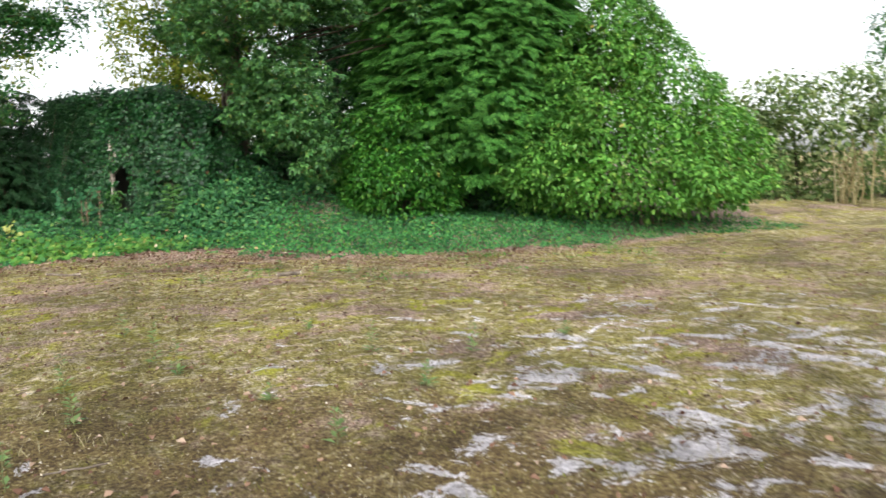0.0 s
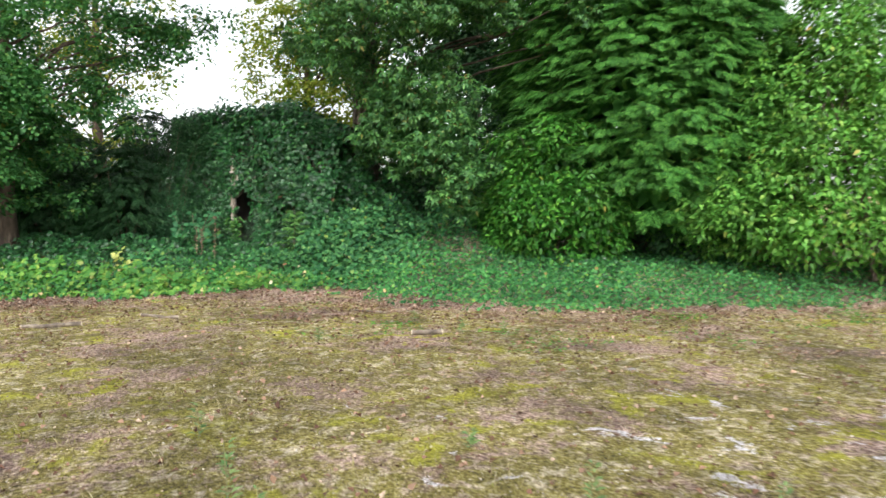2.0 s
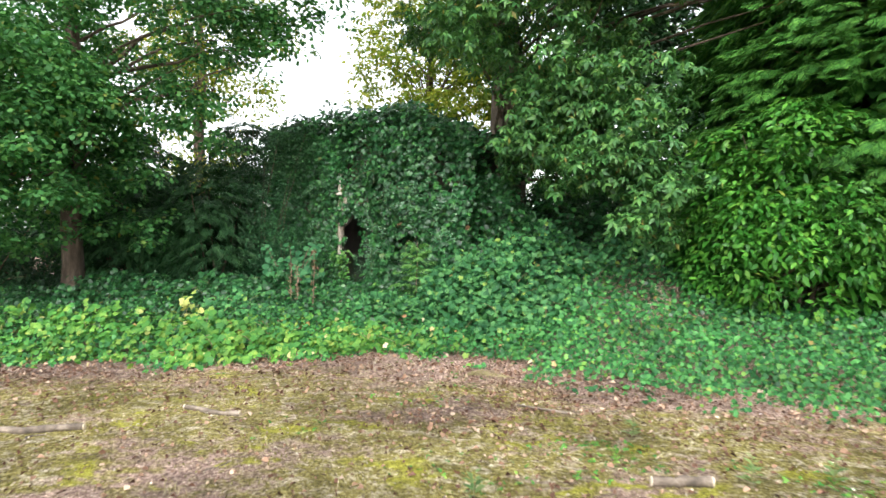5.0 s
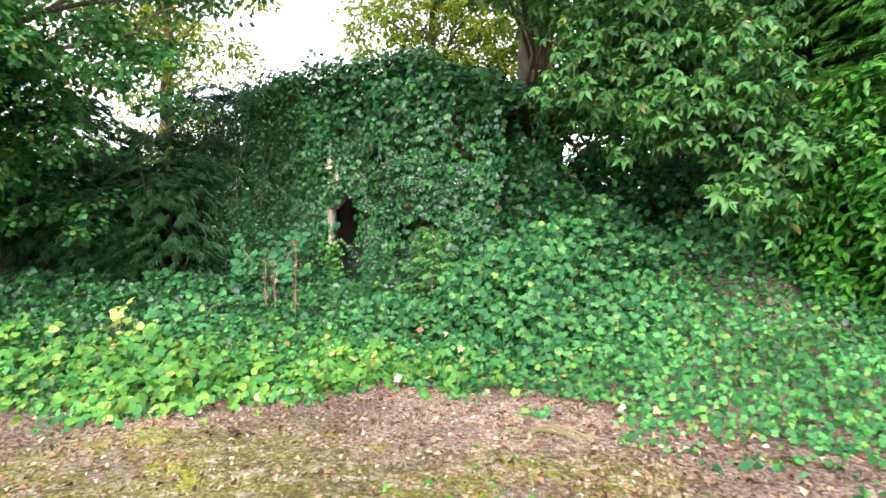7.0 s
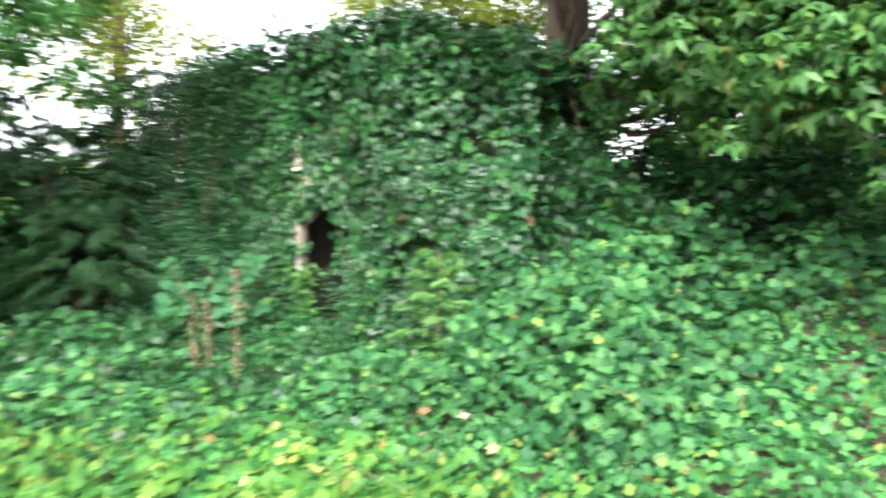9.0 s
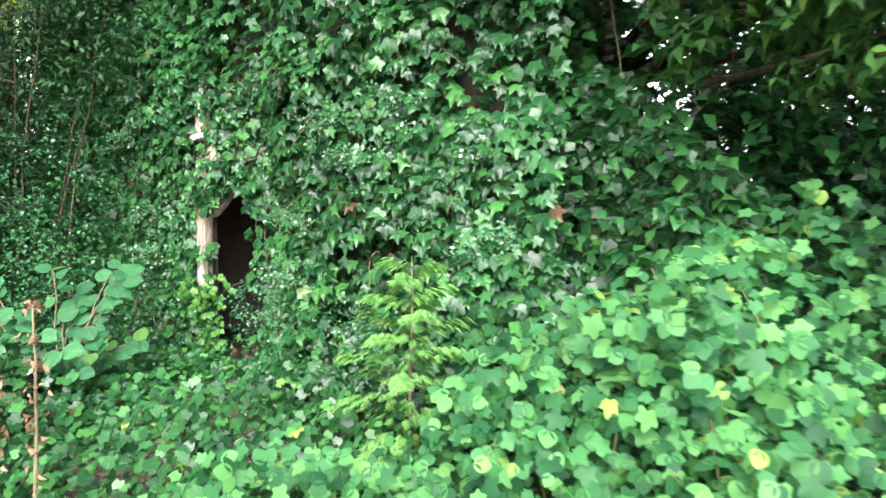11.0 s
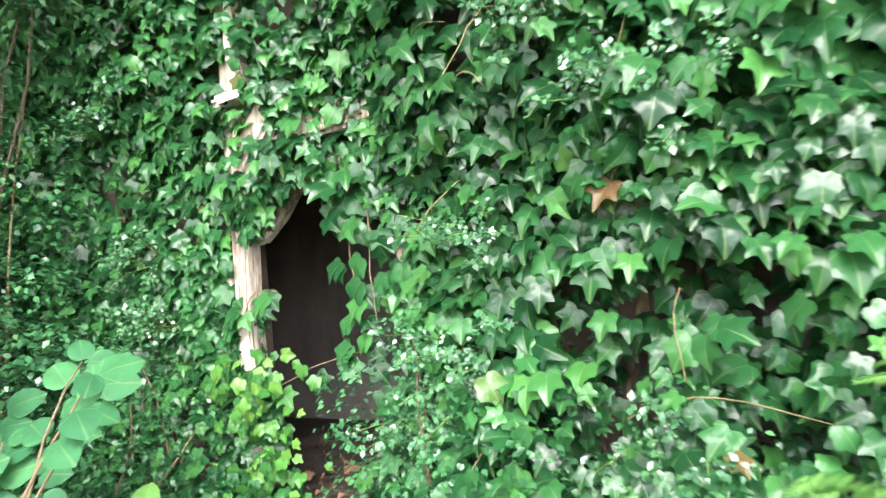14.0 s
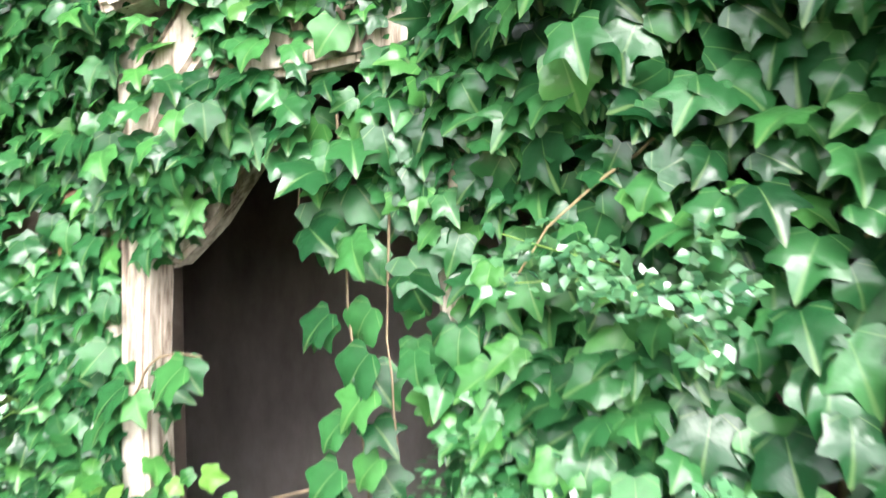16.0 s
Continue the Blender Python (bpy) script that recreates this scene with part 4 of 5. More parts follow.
for x, y, r, h, n in ((-8.75, 16.0, 0.8, 2.55, 260), (-7.6, 16.4, 0.9, 2.0, 260), (-13.9, 15.7, 0.7, 2.7, 260)):
    small_shrub("thick ivy grown over a tree stump", (x, y, g(x, y)), r, h, int(n * 0.6), plain_leaf(0.42, 0.1, 0.16), 0.095, M_ivy, name="ivy_thicket", category="ivy")
def leaning_evergreen():
    b = thing("yew_bush", "dark evergreen bush leaning over the outhouse roof", "bush")
    C = np.vstack([cloud(90, (-12.75, 15.05, 2.75), (0.75, 0.35, 0.55)), cloud(30, (-13.5, 15.0, 2.6), (0.6, 0.3, 0.5)), cloud(60, (-14.3, 15.0, 2.6), (0.7, 0.5, 0.7))])
    P, N, T = clump_leaves(C, rng.uniform(0.12, 0.24, len(C)), 34, 0.6)
    strewn("foliage", SLIM, P, N, T, rng.uniform(0.045, 0.075, len(P)), M_yew, b, kind="stuff")
    each_tube("stem", [(bent((-13.7, 15.1, g(-13.7, 15.1) - 0.05), c, 8, 0.04), np.linspace(0.014, 0.004, 8)) for c in C[::30]], M_bark, b)


leaning_evergreen()


def yew(at, r, h, n):
    """Dark feathery evergreen: coherent drooping plates of fine sprays."""
    b = thing("yew_bush", "dark feathery evergreen bush under the broadleaved tree", "bush")
    C, o = dome_clumps((at[0], at[1], g(*at)), r, r, h, n, lambda u: math.sqrt(max(0.06, 1 - u ** 2.0)), 0.3, 0.12)
    plates("foliage", C, o, 12, 0.42, (0.12, 0.22), M_yew, b)
    ci = np.array([at[0], at[1], g(*at) + 0.2])
    plates("inner_foliage", ci + (C - ci) * 0.72, o, 5, 0.45, (0.22, 0.34), M_yew, b)
    each_tube("stem", [(bent((at[0], at[1], g(*at) - 0.05), c, 8, 0.04), np.linspace(0.03, 0.006, 8)) for c in C[::25]], M_bark, b, "dark stems")


# their dark leaf colour also stands in for shade under the hanging boughs
for x, y, r, h, n in ((-14.1, 14.3, 0.85, 2.5, 200), (-15.3, 13.6, 1.1, 2.9, 240), (-17.0, 14.6, 1.5, 3.4, 240), (-15.4, 16.3, 1.4, 3.5, 260)):
    yew((x, y), r, h, n)
# small-leaved dark shrubs growing through the ivy
for x, y, z, r, h, n, leaf in ((-12.5, 15.05, 0.15, 0.5, 0.85, 190, 0.028), (-13.1, 15.05, 0.2, 0.5, 2.1, 400, 0.036), (-13.7, 15.0, 0.1, 0.6, 2.4, 380, 0.04), (-11.0, 15.15, 0.3, 0.33, 0.75, 90, 0.026), (-10.3, 15.05, 0.3, 0.4, 0.6, 90, 0.026)):
    small_shrub("small-leaved glossy dark green shrub among the ivy", (x, y, z), r, h, n, SMALL, leaf, M_privet)
for x, z in ((-10.77, 1.38), (-10.82, 0.97), (-10.26, 1.74), (-10.56, 1.93), (-10.22, 0.82), (-11.03, 0.78), (-10.0, 1.97), (-12.5, 1.42), (-12.6, 2.0), (-12.35, 1.1), (-9.6, 1.65), (-9.45, 1.2)):
    sprig = thing("shrub_sprig", "small-leaved glossy sprig poking out of the ivy", "sprig")
    y = YF - float(ivy_out(np.array(x), np.array(z))) - 0.13
    lines, P = [], []
    for _ in range(9):
        end = np.array([x + rng.normal(0, 0.10), y - rng.uniform(0.0, 0.07), z + rng.normal(0.0, 0.09)])
        p = bent((x + rng.normal(0, 0.03), YF - 0.03, z - 0.05), end, 10, 0.008, -0.02)
        lines.append((p, np.linspace(0.003, 0.001, 10)))
        P.append(p[rng.integers(5, 10, 48)] + rng.normal(0, 0.016, (48, 3)))
    P = np.vstack(P)
    strewn("foliage", SMALL, P, np.array([0.1, -0.7, 0.8]) + 0.5 * rng.normal(size=P.shape), rng.normal(size=P.shape) + np.array([0, -0.4, 0.2]), rng.uniform(0.016, 0.030, len(P)), M_sprig, sprig, kind="stuff")
    tubes("stem", lines, M_weedstem, sprig)


def round_leaf_bush():
    bush = thing("round_leaf_bush", "young bush with broad round soft green leaves", "bush")
    base = np.array([-12.0, 14.15, g(-12.0, 14.15)])
    tv, tf = ROUND_LEAF
    me = mesh_from("leaf", tv, tf, np.asarray(tv)[:, :2], True)
    me.materials.append(M_round)
    lines = []
    for i in range(20):
        th = i * 2.4 + 0.3 * rng.normal()
        r = rng.uniform(0.2, 0.52)
        end = base + np.array([r * math.cos(th), r * math.sin(th), rng.uniform(0.35, 0.92)])
        p = bent(base + rng.normal(0, 0.03, 3) * np.array([1, 1, 0]), end, 10, 0.02, -0.10)
        lines.append((p, np.linspace(0.008, 0.0025, 10)))
        for j in range(3, 10):
            side = -1 if j % 2 else 1
            for sd in ((side,) if j < 8 else (-1, 1)):
                d = unit(np.array([math.cos(th + sd * 1.0), math.sin(th + sd * 1.0), -0.1 + 0.15 * rng.normal()]))
                nrm = unit(np.array([0.25 + 0.3 * rng.normal(), -0.75 + 0.25 * rng.normal(), 0.85]))
                tip = Vector(unit(d - nrm * d.dot(nrm)))
                nv = Vector(nrm)
                ob = new("leaf", me)
                ob.matrix_basis = Matrix.Translation(Vector(p[j] + 0.015 * d)) @ Matrix((tip.cross(nv), tip, nv)).transposed().to_4x4() @ Matrix.Scale(rng.uniform(0.08, 0.13), 4)
                ob.parent = bush
    each_tube("stem", lines, M_twig, bush, "thin brown stems")


round_leaf_bush()


def conifer_seedling(x, y, h=1.0):
    tree = thing("conifer_seedling", "bright lime-green feathery young conifer", "seedling")
    z = g(x, y)
    tubes("stem", [(bent((x, y, z - 0.02), (x + 0.03, y, z + h), 9, 0.006), np.linspace(0.012, 0.003, 9))], M_twig, tree, "reddish brown stem")
    for k in range(26):
        t = 0.10 + 0.88 * k / 25
        th = k * 2.4
        L = 0.46 * (1.05 - t) + 0.10
        m = 44
        u = rng.random(m) ** 0.8
        d = np.array([math.cos(th), math.sin(th), 0.30])
        across = np.array([-math.sin(th), math.cos(th), 0.0])
        v = rng.uniform(-1, 1, m)
        P = np.array([x + 0.03 * t, y, z + h * t]) + d * (u * L)[:, None] + across * (v * 0.32 * L * (1.1 - u))[:, None] - np.array([0, 0, 1.0]) * (0.55 * (u * L) ** 2 + 0.04 * np.abs(v))[:, None]
        T = d + across * (0.8 * v)[:, None] + np.array([0, 0, -0.5]) - np.array([0, 0, 0.6]) * u[:, None] + 0.2 * rng.normal(size=(m, 3))
        strewn("branch", SPRAY, P, np.array([0, 0, 1.0]) + 0.5 * d + 0.2 * rng.normal(size=(m, 3)), T, rng.uniform(0.04, 0.08, m), M_seedling, tree, kind="stuff")


conifer_seedling(-9.68, 14.4, 1.0)


def bramble(label, x, y, r, h, n, tpl, size, mat, name="bramble"):
    """Low arching patch: leaves in tiers over canes."""
    b = thing(name, label, "bramble")
    z = g(x, y)
    px, py = x + rng.normal(0, r * 0.55, n), y + rng.normal(0, r * 0.55, n)
    q = np.hypot(px - x, py - y) / r
    top = h * np.maximum(0.15, 1 - 0.55 * q ** 2) * (0.6 + 0.8 * fbm(px * 2.3, py * 2.3, 90))
    P = np.stack([px, py, ground_z(px, py) + top * rng.uniform(0.45, 1.0, n)], 1)
    N = up_ish(n, 0.5) + np.array([0.1, -0.6, 0])
    T = rng.normal(size=(n, 3)) + np.array([0, -0.5, -0.3])
    w = rng.uniform(0.7, 1.2, n) * size
    three = rng.random(n) < (0.75 if mat == M_bramble else 0.4)
    strewn("foliage", tpl, P[~three], N[~three], T[~three], w[~three], mat, b, kind="stuff")
    if three.any():
        strewn("foliage", TRIFOIL_ROUND, P[three], N[three], T[three], w[three] * 1.5, mat, b, kind="stuff")
    lines = []
    for _ in range(8):
        e = P[int(rng.integers(n))]
        lines.append((bent((x + rng.normal(0, r * 0.3), y + rng.normal(0, r * 0.3), z - 0.02), e, 8, 0.02, -0.1), np.linspace(0.007, 0.002, 8)))
    each_tube("cane", lines, M_stem, b, "arching canes", 5)
    return b


for x, y, r, h, n in ((-11.2, 11.3, 0.8, 0.32, 330), (-10.3, 11.4, 0.8, 0.30, 330), (-12.4, 10.8, 0.9, 0.38, 330), (-9.3, 12.6, 0.7, 0.2, 260), (-13.4, 10.2, 0.9, 0.4, 260), (-10.2, 12.4, 0.8, 0.22, 260)):
    bramble("yellowing low bramble patch at the tarmac edge", x, y, r, h, int(n * 0.9), MAPLE_LEAF, 0.10, M_bramble)
# left of x -11.5 the darker ivy colour stands in for tree shade
for x, y, r, h, n in ((-8.4, 14.2, 0.8, 1.05, 900), (-8.0, 13.6, 0.7, 0.5, 420), (-9.0, 14.25, 0.45, 0.75, 520), (-8.5, 14.2, 0.6, 0.85, 560), (-7.5, 14.3, 0.8, 0.4, 420), (-8.1, 15.0, 0.9, 1.0, 640), (-7.0, 15.4, 0.9, 0.5, 380), (-12.6, 13.0, 1.0, 0.55, 620), (-13.8, 12.2, 1.1, 0.6, 620), (-9.7, 13.5, 0.7, 0.4, 420), (-12.0, 13.7, 0.7, 0.55, 420), (-8.6, 15.7, 0.6, 1.4, 620), (-11.3, 12.5, 0.8, 0.4, 420)):
    bramble("green bramble with broad lobed leaves on the bank", x, y, r, h, int(n * 1.05), MAPLE_LEAF, 0.084, M_ivy if x < -11.5 else M_bramble_dark)
bramble("small bramble with pale yellow leaves", -11.55, 11.75, 0.16, 0.6, 26, MAPLE_LEAF, 0.12, leaf_material("yellow_leaf", [(0.0, (0.22, 0.36, 0.07)), (1.0, (0.60, 0.60, 0.2))], 0.5, 0.3))


def dry_grass_bundle(x, y):
    b = thing("dry_grass_bundle", "bundle of pale dry grass stalks lying on the leaf litter", "grass")
    lines = []
    for _ in range(16):
        a = np.array([x + rng.normal(0, 0.03), y + rng.normal(0, 0.03)])
        e = a + np.array([rng.uniform(0.25, 0.5), rng.normal(0.0, 0.07)])
        p = bent((*a, 0), (*e, 0), 8, 0.012)
        p[:, 2] = ground_z(p[:, 0], p[:, 1]) + 0.02 + 0.05 * rng.random() * np.sin(np.linspace(0, 3.1, 8))
        lines.append((p, np.linspace(0.004, 0.002, 8)))
    each_tube("stalk", lines, M_straw, b, "", 5)


dry_grass_bundle(-7.25, 11.75)


def fallen_leaves():
    n = 24
    x = rng.uniform(-11.5, -6.5, n)
    y = edge_y(x) + rng.uniform(-0.3, 1.6, n)
    P = lay(x, y, 0.16) + np.array([0, 0, 1.0]) * rng.uniform(-0.1, 0.12, (n, 1))
    strewn("fallen_leaves", MAPLE_LEAF, P, up_ish(n, 0.4) + np.array([0, -0.5, 0]), rng.normal(size=(n, 3)), rng.uniform(0.05, 0.10, n), M_fallen, None, "large cream and brown fallen leaves caught in the brambles", "stuff")["category"] = "leaves"


fallen_leaves()


def dead_stalk(x, y, h):
    s = thing("dead_stalk", "withered brown seed stalk standing in the brambles", "weed")
    z = g(x, y)
    p = bent((x, y, z - 0.02), (x + 0.04, y, z + h), 10, 0.012)
    tubes("stem", [(p, np.linspace(0.009, 0.004, 10))], M_twig, s)
    n = 90
    k = rng.integers(2, 10, n)
    strewn("seed_leaf", plain_leaf(0.25, 0.1, 0.3), p[k] + rng.normal(0, 0.02, (n, 3)), rand_dir(n), rng.normal(size=(n, 3)) + np.array([0, 0, -1.3]), rng.uniform(0.02, 0.05, n), M_dead, s, kind="stuff")


dead_stalk(-10.61, 13.13, 0.95)
dead_stalk(-11.06, 13.14, 0.72)
dead_stalk(-11.00, 13.2, 0.66)


# ---- laurels, cypress, dark shrubs ----
def laurel(label, c, rx, ry, h, n, per, mat, profile, size=0.115, low=0.03, tpl=None):
    tpl = tpl or LONG
    bush = thing("laurel_bush", label, "bush")
    C, o = dome_clumps(c, rx, ry, h, n, profile, 0.22, low)
    P, N, T = clump_leaves(C, rng.uniform(0.16, 0.42, len(C)), per, 0.7, o)
    strewn("foliage", tpl, P, N, T, rng.uniform(0.75, 1.2, len(P)) * size, mat, bush, kind="stuff")
    ci = np.array([c[0], c[1], c[2] + 0.2])
    Ci = ci + (C - ci) * rng.uniform(0.55, 0.85, (len(C), 1))
    P, N, T = clump_leaves(Ci, np.full(len(Ci), 0.4), 15, 0.8, o)
    strewn("inner_foliage", SLIM, P, N, T, size * 1.5, mat, bush, kind="stuff")
    lines = [(bent((c[0] + rng.normal(0, rx * 0.3), c[1] + rng.normal(0, ry * 0.3), g(c[0], c[1]) - 0.05), C[int(rng.integers(len(C)))], 8, 0.05), np.linspace(0.04, 0.008, 8)) for _ in range(16)]
    each_tube("stem", lines, M_bark, bush, "dark bare stems")


laurel("glossy bright green cherry laurel bush on the bank", (-4.7, 15.8, 0.15), 1.15, 1.0, 2.7, 380, 38, M_laurel, lambda u: 0.55 + 0.5 * math.sin(min(1, u * 1.25 + 0.12) * math.pi) ** 0.8 if u < 0.8 else 0.75 * (1 - u) / 0.2 + 0.2)
laurel("tall broad cherry laurel with light green leaves", (0.15, 17.0, 0.05), 3.15, 2.2, 5.4, 1700, 26, M_laurel_light, lambda u: float(np.interp(u, [0, 0.07, 0.15, 0.26, 0.46, 0.61, 0.72, 0.9, 1], [0.6, 0.78, 1.0, 0.92, 0.74, 0.53, 0.37, 0.12, 0.03])), size=0.118, low=0.06, tpl=plain_leaf(0.25, 0.07, 0.2))


def cypress(label, c, r, h, n):
    tree = thing("cypress", label, "tree")
    z0 = g(c[0], c[1])
    tubes("trunk", [(bent((c[0], c[1], z0 - 0.1), (c[0], c[1], z0 + h), 10, 0.03), np.linspace(0.28, 0.03, 10))], M_bark, tree, "dark trunk", 10)
    C, o = dome_clumps((c[0], c[1], z0 + 0.75), r, r * 0.9, h, n, lambda u: max(0.05, 1 - u ** 2.5), 0.16)
    lines = [(bent((c[0], c[1], q[2] - 0.4), q, 6, 0.03), np.linspace(0.03, 0.006, 6)) for q in C[::30]]
    each_tube("limb", lines, M_bark, tree, "bare brown limbs", 5)
    plates("crown", C, o, 14, 0.44, (0.14, 0.25), M_cypress, tree)
    ci = np.array([c[0], c[1], 0])
    plates("inner_crown", ci + (C - ci) * np.array([0.82, 0.82, 1]), o, 6, 0.5, (0.22, 0.34), M_cypress, tree)
    plates("inner_crown", ci + (C - ci) * np.array([0.55, 0.55, 1]), o, 5, 0.7, (0.4, 0.6), M_cypress, tree, tpl=SLIM)


cypress("tall dense cypress with drooping flat green sprays", (-3.4, 18.0), 2.95, 9.0, 3300)

# those with x over -10 are added to block light and darken the hollows
for x, y, r, h, n in ((-18.5, 11.0, 1.8, 3.0, 330), (-18.2, 13.2, 1.6, 2.8, 330), (-20.5, 12.0, 1.9, 3.0, 330), (-17.0, 11.7, 1.2, 2.2, 260), (-20.0, 9.3, 1.8, 2.8, 300), (-22.5, 13.8, 1.9, 3.0, 300), (-19.6, 14.6, 1.6, 3.0, 260), (-9.4, 18.9, 1.3, 3.2, 420), (-7.4, 19.2, 1.4, 3.3, 420), (-8.5, 20.2, 1.7, 4.6, 480), (-7.9, 17.6, 1.3, 2.6, 420), (-5.9, 17.9, 1.3, 3.4, 420), (-6.4, 19.0, 1.5, 5.0, 520), (-2.6, 16.9, 0.9, 1.2, 200), (-1.4, 17.4, 1.0, 1.2, 200), (-4.2, 18.2, 1.3, 3.0, 380)):
    small_shrub("dense dark green shrub in the shade", (x, y, g(x, y)), r, h, int(n * 0.48), SLIM, 0.115, M_yew, stems=10)


# ---- trees ----
def tree(label, foot, height, girth, clumps, radii, per, tpl, size, mat, name="tree", limbs=40, lean=(0, 0)):
    t = thing(name, label, "tree")
    z = g(foot[0], foot[1])
    top = np.array([foot[0] + lean[0], foot[1] + lean[1], z + height])
    p = bent((foot[0], foot[1], z - 0.1), top, 14, 0.06)
    rr = girth * np.linspace(1, 0.25, 14)
    rr[0] *= 1.35
    tubes("trunk", [(p, rr)], M_bark, t, "rough brown trunk", 12)
    pick = rng.permutation(len(clumps))[:limbs]
    lines = []
    for i in pick:
        e = clumps[i]
        k = int(np.clip((e[2] - z - 0.8) / height * 13, 3, 12))
        L = np.linalg.norm(e - p[k])
        lines.append((bent(p[k], e, 9, 0.03 * L, -0.06 * L), np.linspace(min(0.05, 0.012 * L + 0.008), 0.004, 9)))
    each_tube("limb", lines, M_bark, t, "branching brown limbs")
    P, N, T = clump_leaves(clumps, radii, per, 0.5)
    strewn("crown", tpl, P, N, T, rng.uniform(0.7, 1.2, len(P)) * size, mat, t, kind="stuff")
    return t


# broadleaved tree at the dark end, its boughs hang low over the brambles
# clumps centred above z 7.5 are out of view, added to shade the outhouse
B = np.vstack([cloud(84, (-17.0, 10.2, 4.8), (3.0, 3.0, 3.6)), cloud(34, (-15.8, 12.2, 4.4), (1.8, 2.2, 2.2)), cloud(80, (-14.0, 10.7, 2.7), (1.1, 1.2, 1.7)), cloud(56, (-15.2, 12.6, 2.4), (1.5, 1.0, 1.5)), cloud(44, (-14.5, 11.6, 3.5), (1.2, 1.0, 1.8)), cloud(20, (-14.0, 12.5, 5.4), (2.0, 1.5, 1.2)), cloud(40, (-12.6, 14.0, 8.5), (3.2, 2.6, 1.3)), cloud(56, (-12.2, 12.2, 8.0), (3.2, 2.0, 0.9)), cloud(34, (-14.8, 12.8, 8.2), (3.0, 2.5, 1.2)), cloud(13, (-13.6, 13.9, 4.5), (1.2, 1.0, 0.9)), cloud(15, (-12.6, 14.1, 5.0), (1.3, 0.8, 0.7)), cloud(12, (-14.0, 13.6, 3.2), (0.9, 0.8, 0.7))])
C = np.vstack([b + rng.normal(0, 1, (6, 3)) * np.array([0.30, 0.30, 0.11]) for b in B])
tree("broadleaved tree with low hanging leafy boughs", (-15.1, 12.3), 9.0, 0.18, C, rng.uniform(0.16, 0.36, len(C)), 32, MAPLE_FAR, 0.078, M_oak, limbs=60)
# tree behind the outhouse with the stout trunk
# the canopy clumps above z 7.5 are unseen, added to keep sky light off the ivy
B = np.vstack([cloud(34, (-7.0, 15.6, 5.2), (2.0, 1.2, 2.2)), cloud(17, (-7.1, 14.9, 2.7), (1.2, 0.5, 0.9)), cloud(7, (-6.4, 14.7, 1.9), (0.6, 0.4, 0.5)), cloud(5, (-8.0, 15.2, 2.3), (0.5, 0.3, 0.4)), cloud(5, (-7.8, 14.8, 3.1), (0.5, 0.3, 0.3)), cloud(18, (-5.0, 16.2, 6.0), (2.4, 1.2, 2.0)), cloud(8, (-9.2, 16.4, 6.2), (1.2, 0.6, 0.9)), cloud(8, (-10.3, 16.6, 4.9), (1.0, 0.5, 0.7)), cloud(5, (-8.9, 15.6, 4.4), (0.5, 0.3, 0.4)), cloud(16, (-9.3, 15.0, 7.6), (1.8, 1.2, 1.0)), cloud(60, (-9.6, 15.0, 8.2), (4.0, 2.2, 1.2)), cloud(44, (-8.6, 13.2, 8.0), (3.0, 1.8, 0.9)), cloud(16, (-7.7, 14.3, 4.7), (1.7, 0.8, 1.0)), cloud(12, (-7.2, 15.4, 3.2), (1.6, 0.5, 0.7))])
C = np.vstack([b + rng.normal(0, 0.21, (9, 3)) for b in B])
tree("stout tree with long leaves in hanging whorls", (-9.45, 17.2), 9.5, 0.34, C, rng.uniform(0.2, 0.36, len(C)), 11, WHORL, 0.13, M_whorl, limbs=80)
# thin yellow-green trees far behind
C = np.vstack([cloud(330, (-14.7, 23.0, 6.0), (3.0, 1.6, 3.9)), cloud(60, (-12.6, 22.5, 5.0), (1.2, 1.0, 2.2))])
tree("thin yellow-green tree behind the outhouse", (-15.0, 23.5), 9, 0.2, C, rng.uniform(0.3, 0.6, len(C)), 48, PLAIN, 0.15, M_far, limbs=30)
C = cloud(150, (-20.5, 19, 5.6), (3.6, 2.0, 3.4))
tree("broadleaved tree behind the shrubs", (-20, 19), 9, 0.22, C, rng.uniform(0.35, 0.65, len(C)), 60, PLAIN, 0.14, M_far, limbs=25)
C = np.vstack([cloud(300, (-6.0, 20.6, 4.6), (3.6, 1.3, 4.4)), cloud(120, (-8.6, 20.4, 6.5), (1.6, 1.2, 2.8))])
tree("dense dark evergreen behind the bank", (-6.2, 20.6), 9, 0.25, C, rng.uniform(0.4, 0.75, len(C)), 50, PLAIN, 0.18, M_yew, limbs=20)
C = cloud(170, (-9.0, 24, 6.5), (4.0, 2.0, 4.5))
tree("dark tree behind the cypress", (-9.5, 24), 10, 0.3, C, rng.uniform(0.4, 0.8, len(C)), 50, PLAIN, 0.15, M_oak, limbs=45)
C = cloud(230, (11.3, 28.8, 6.3), (2.2, 2.2, 4.8))
tree("grey-green tree beyond the far hedge", (11.4, 29), 10, 0.3, C, rng.uniform(0.4, 0.75, len(C)), 50, PLAIN, 0.16, M_oak, limbs=30)


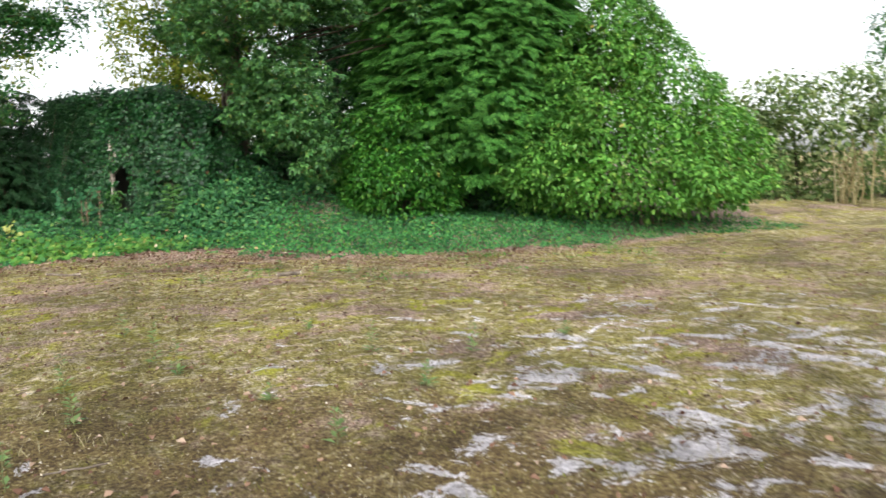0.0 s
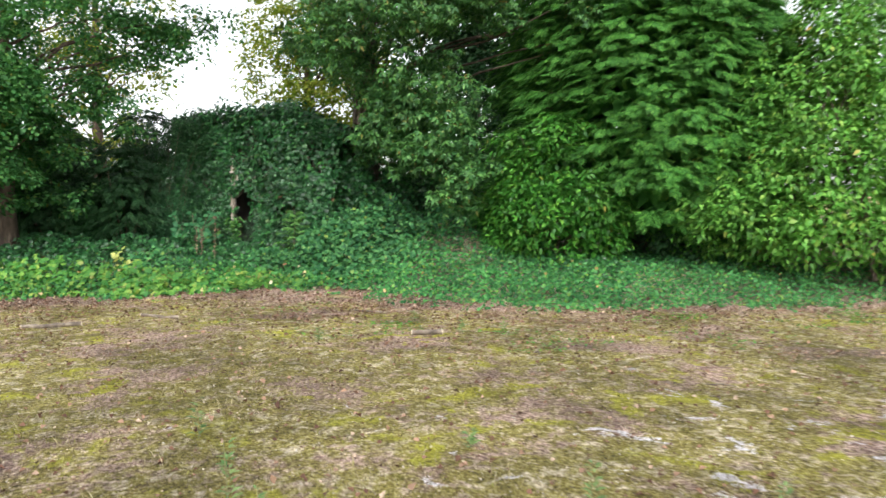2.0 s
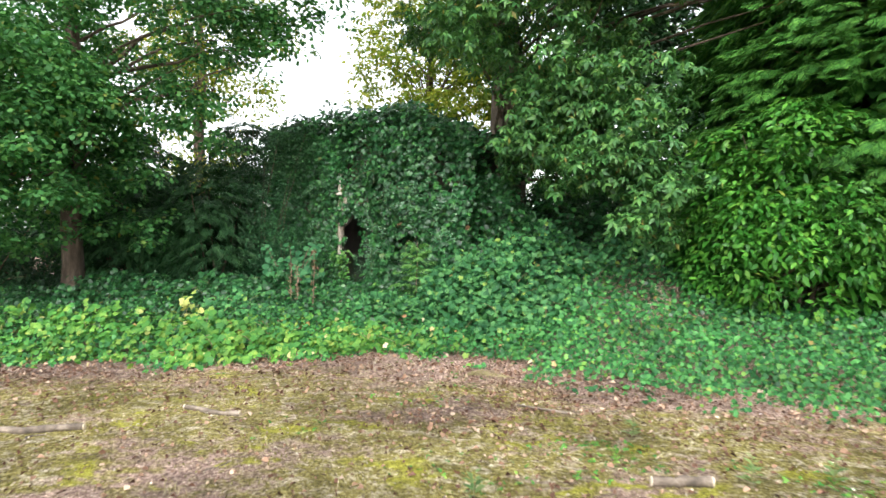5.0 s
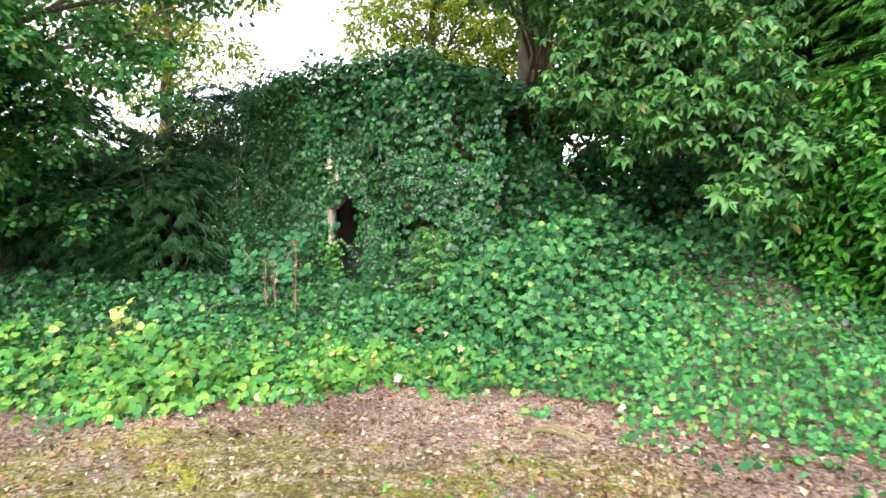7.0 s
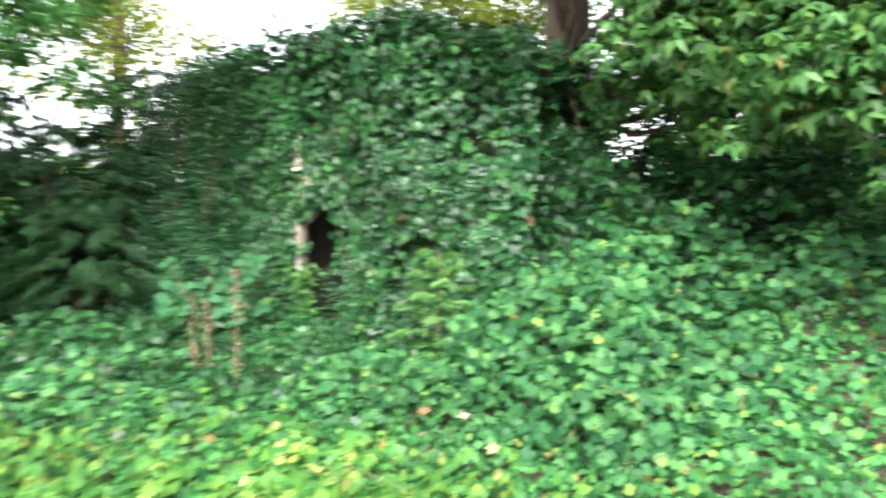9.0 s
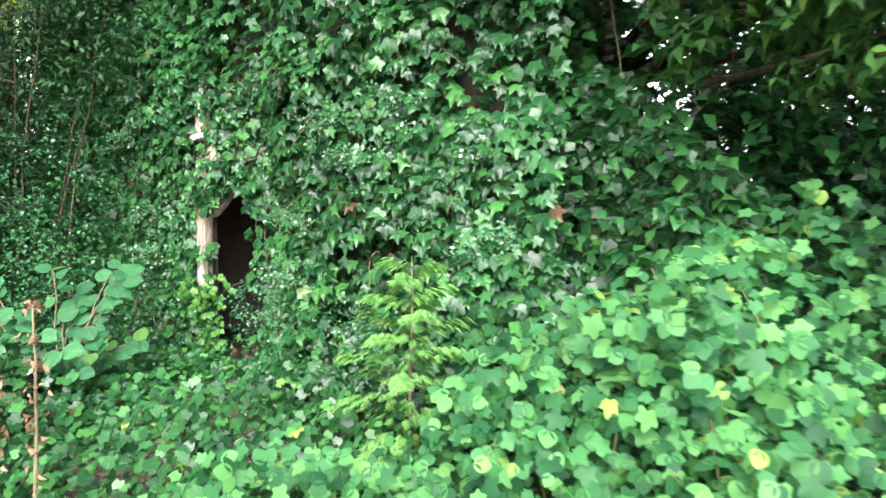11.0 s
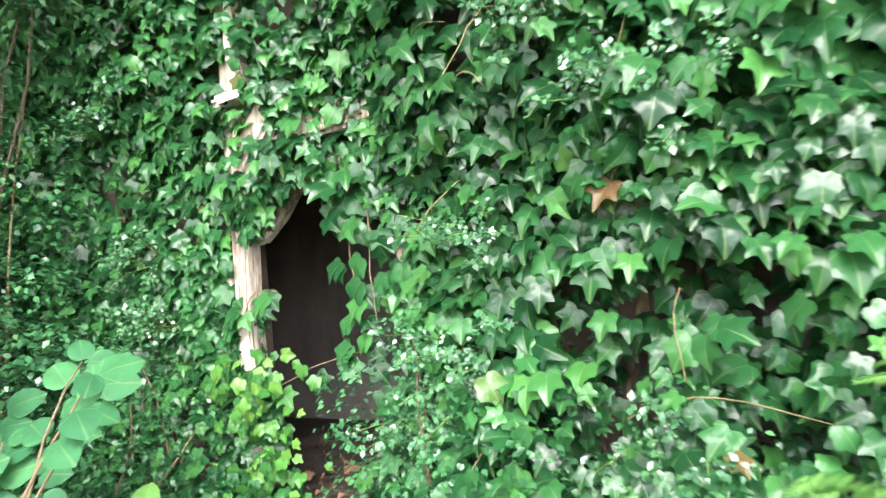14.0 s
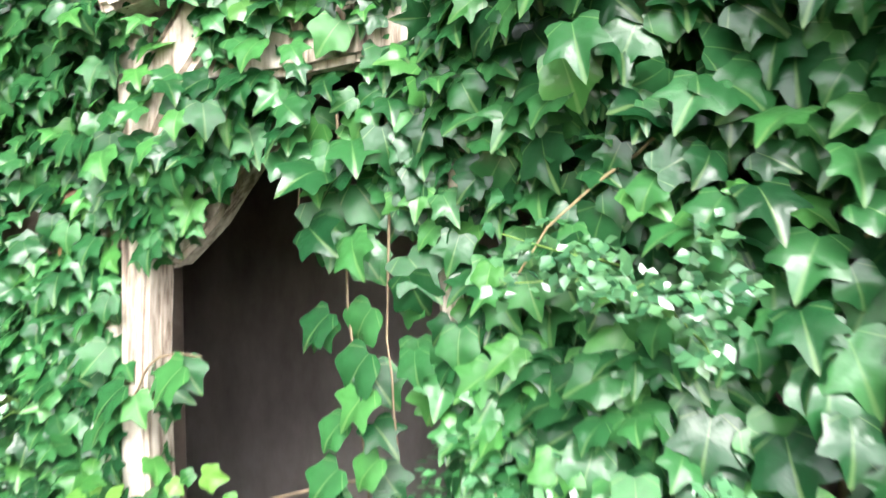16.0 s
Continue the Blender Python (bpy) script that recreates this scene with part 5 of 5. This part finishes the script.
def far_hedge():
    n = 1300
    x = rng.uniform(2.5, 30, n)
    C = np.stack([x, 23.6 + 0.25 * (x - 8) + rng.normal(0, 0.8, n), rng.random(n) ** 1.1 * (2.9 + 1.5 * fbm(x * 0.6, x * 0, 5))], 1)
    P, N, T = clump_leaves(C, rng.uniform(0.35, 0.7, n), 30, 0.8, np.tile([[-0.3, -1, 0.3]], (n, 1)))
    h = thing("far_hedge", "tall pale grey-green overgrown hedge in the distance", "hedge")
    strewn("foliage", PLAIN, P, N, T, rng.uniform(0.12, 0.24, len(P)), M_hedge, h, kind="stuff")
    each_tube("stem", [(bent((a, 23.6 + 0.25 * (a - 8), -0.1), (a + rng.normal(0, 0.5), 23.4 + 0.25 * (a - 8), 2.6 + rng.random()), 7, 0.08), np.linspace(0.05, 0.012, 7)) for a in np.linspace(4, 22, 14)], M_bark, h, "bare grey stem")
    lines = [(bent((a, b, 0), (a + rng.normal(0, 0.1), b, rng.uniform(1.0, 1.9)), 6, 0.03), np.linspace(0.03, 0.012, 6)) for a, b in zip(rng.uniform(5.9, 10, 36), rng.uniform(20.6, 21.8, 36))]
    w = thing("tall_dry_weeds", "pale straw-coloured tall weeds before the hedge", "weeds", kind="stuff")
    tubes("stems", lines, M_straw, w)
    n = 1300
    i = rng.integers(0, 36, n)
    Q = np.stack([np.array([lines[k][0][int(rng.integers(2, 6))] for k in i])], 0)[0] + rng.normal(0, 0.06, (n, 3))
    strewn("seed_heads", SLIM, Q, rand_dir(n), rng.normal(size=(n, 3)) + np.array([0, 0, 1.0]), 0.09, M_straw, w, kind="stuff")


far_hedge()


def tree_belt():
    """Woods that close the view behind the hedges, all round the open ground. The belt near y -26 is unseen and added.
    """
    for nm, n, fx in (("far_woods", 700, lambda q: (-45 + 38 * q, 27 + 6 * np.sin(q * 9))), ("far_woods", 300, lambda q: (-34 + 6 * np.sin(q * 7), -10 + 38 * q)), ("far_woods", 400, lambda q: (-35 + 75 * q, -26 + 4 * np.sin(q * 8)))):
        q = rng.random(n)
        x, y = fx(q)
        C = np.stack([x + rng.normal(0, 1, n), y + rng.normal(0, 1, n), rng.random(n) * (2.2 + 1.6 * fbm(q * 14, q * 0, 12))], 1)
        P, N, T = clump_leaves(C, rng.uniform(0.9, 1.6, n), 13, 0.8)
        strewn(nm, PLAIN, P, N, T, rng.uniform(0.35, 0.6, len(P)), M_oak, None, "dark green belt of trees in the distance", "stuff")["category"] = "woods"


tree_belt()


# ---- loose sticks, logs and weeds on the tarmac ----
def stick(label, a, b, r, name="stick", cut=False):
    s = thing(name, label, "stick" if name == "stick" else "log")
    a = (a[0], a[1], g(*a) + r * 0.9)
    b = (b[0], b[1], g(*b) + r * 0.9)
    p = bent(a, b, 9, 0.025)
    p[:, 2] = ground_z(p[:, 0], p[:, 1]) + r * 0.85
    rr = r * (1 + 0.12 * rng.normal(size=9))
    wood = tubes("wood", [(p, rr)], M_log, s, sides=9)
    d = Vector(p[1] - p[0]).normalized()
    for k, q, sg in ((0, p[0], -1), (8, p[-1], 1)):
        bm = bmesh.new()
        bmesh.ops.create_cone(bm, cap_ends=True, segments=9, radius1=rr[k] * 1.0, radius2=rr[k] * 0.85, depth=0.012)
        bmesh.ops.transform(bm, matrix=Matrix.Translation(Vector(q) + d * 0.004 * sg) @ d.to_track_quat("Z", "Y").to_matrix().to_4x4(), verts=bm.verts)
        part("cut_end", bm, M_cut, wood, "pale sawn end")


stick("short pale sawn log lying on the tarmac", (-4.80, 9.60), (-4.50, 9.76), 0.032, "log")
stick("grey dead branch lying on the tarmac", (-9.25, 8.15), (-8.75, 8.55), 0.025)
stick("dark weathered branch lying on the tarmac", (-8.58, 9.33), (-8.08, 9.45), 0.022)
stick("thin grey twig on the mossy tarmac", (-3.0, 3.1), (-2.75, 3.3), 0.006)
stick("pale dead stick in the leaf litter", (-6.3, 10.9), (-5.8, 10.85), 0.012)
for _ in range(34):
    x = rng.uniform(-10, 2)
    y = float(edge_y(x)) - rng.uniform(0.1, 5)
    th, L = rng.random() * 6.28, rng.uniform(0.08, 0.25)
    stick("thin dry twig among the leaf litter", (x, y), (x + L * math.cos(th), y + L * math.sin(th)), rng.uniform(0.003, 0.006))


def weed(x, y, h):
    w = thing("weed", "small grey-green weed sprouting through the moss", "weed", group="weeds on the tarmac")
    z = g(x, y)
    tubes("stem", [(bent((x, y, z - 0.01), (x + rng.normal(0, 0.02), y, z + h), 6, 0.006), np.linspace(0.004, 0.002, 6))], M_stem, w, sides=5)
    n = int(14 + h * 60)
    u = rng.random(n)
    th = rng.random(n) * 6.28
    d = np.stack([np.cos(th), np.sin(th), 0.3 + 0 * th], 1)
    P = np.array([x, y, z]) + np.array([0, 0, h]) * u[:, None] + d * 0.008
    strewn("foliage", SLIM, P, np.array([0, 0, 1.0]) - 0.4 * d, d, rng.uniform(0.045, 0.085, n) * (1.25 - 0.6 * u), M_weed, w, kind="stuff")


for x, y, h in ((-1.55, 3.75, 0.16), (-3.35, 3.75, 0.14), (-3.05, 2.9, 0.15), (-3.3, 3.1, 0.1), (-2.3, 4.4, 0.08), (-1.3, 4.9, 0.14), (-1.15, 5.9, 0.18), (-3.9, 4.3, 0.22), (-0.4, 6.5, 0.1), (-2.9, 6.4, 0.08), (-5.6, 8.9, 0.1), (-4.3, 9.9, 0.12), (-3.9, 10.2, 0.1), (-5.2, 10.5, 0.1), (-3.7, 5.1, 0.26), (-2.0, 5.7, 0.2), (-3.3, 4.8, 0.22), (-4.6, 5.9, 0.2)):
    weed(x, y, h * 1.4)
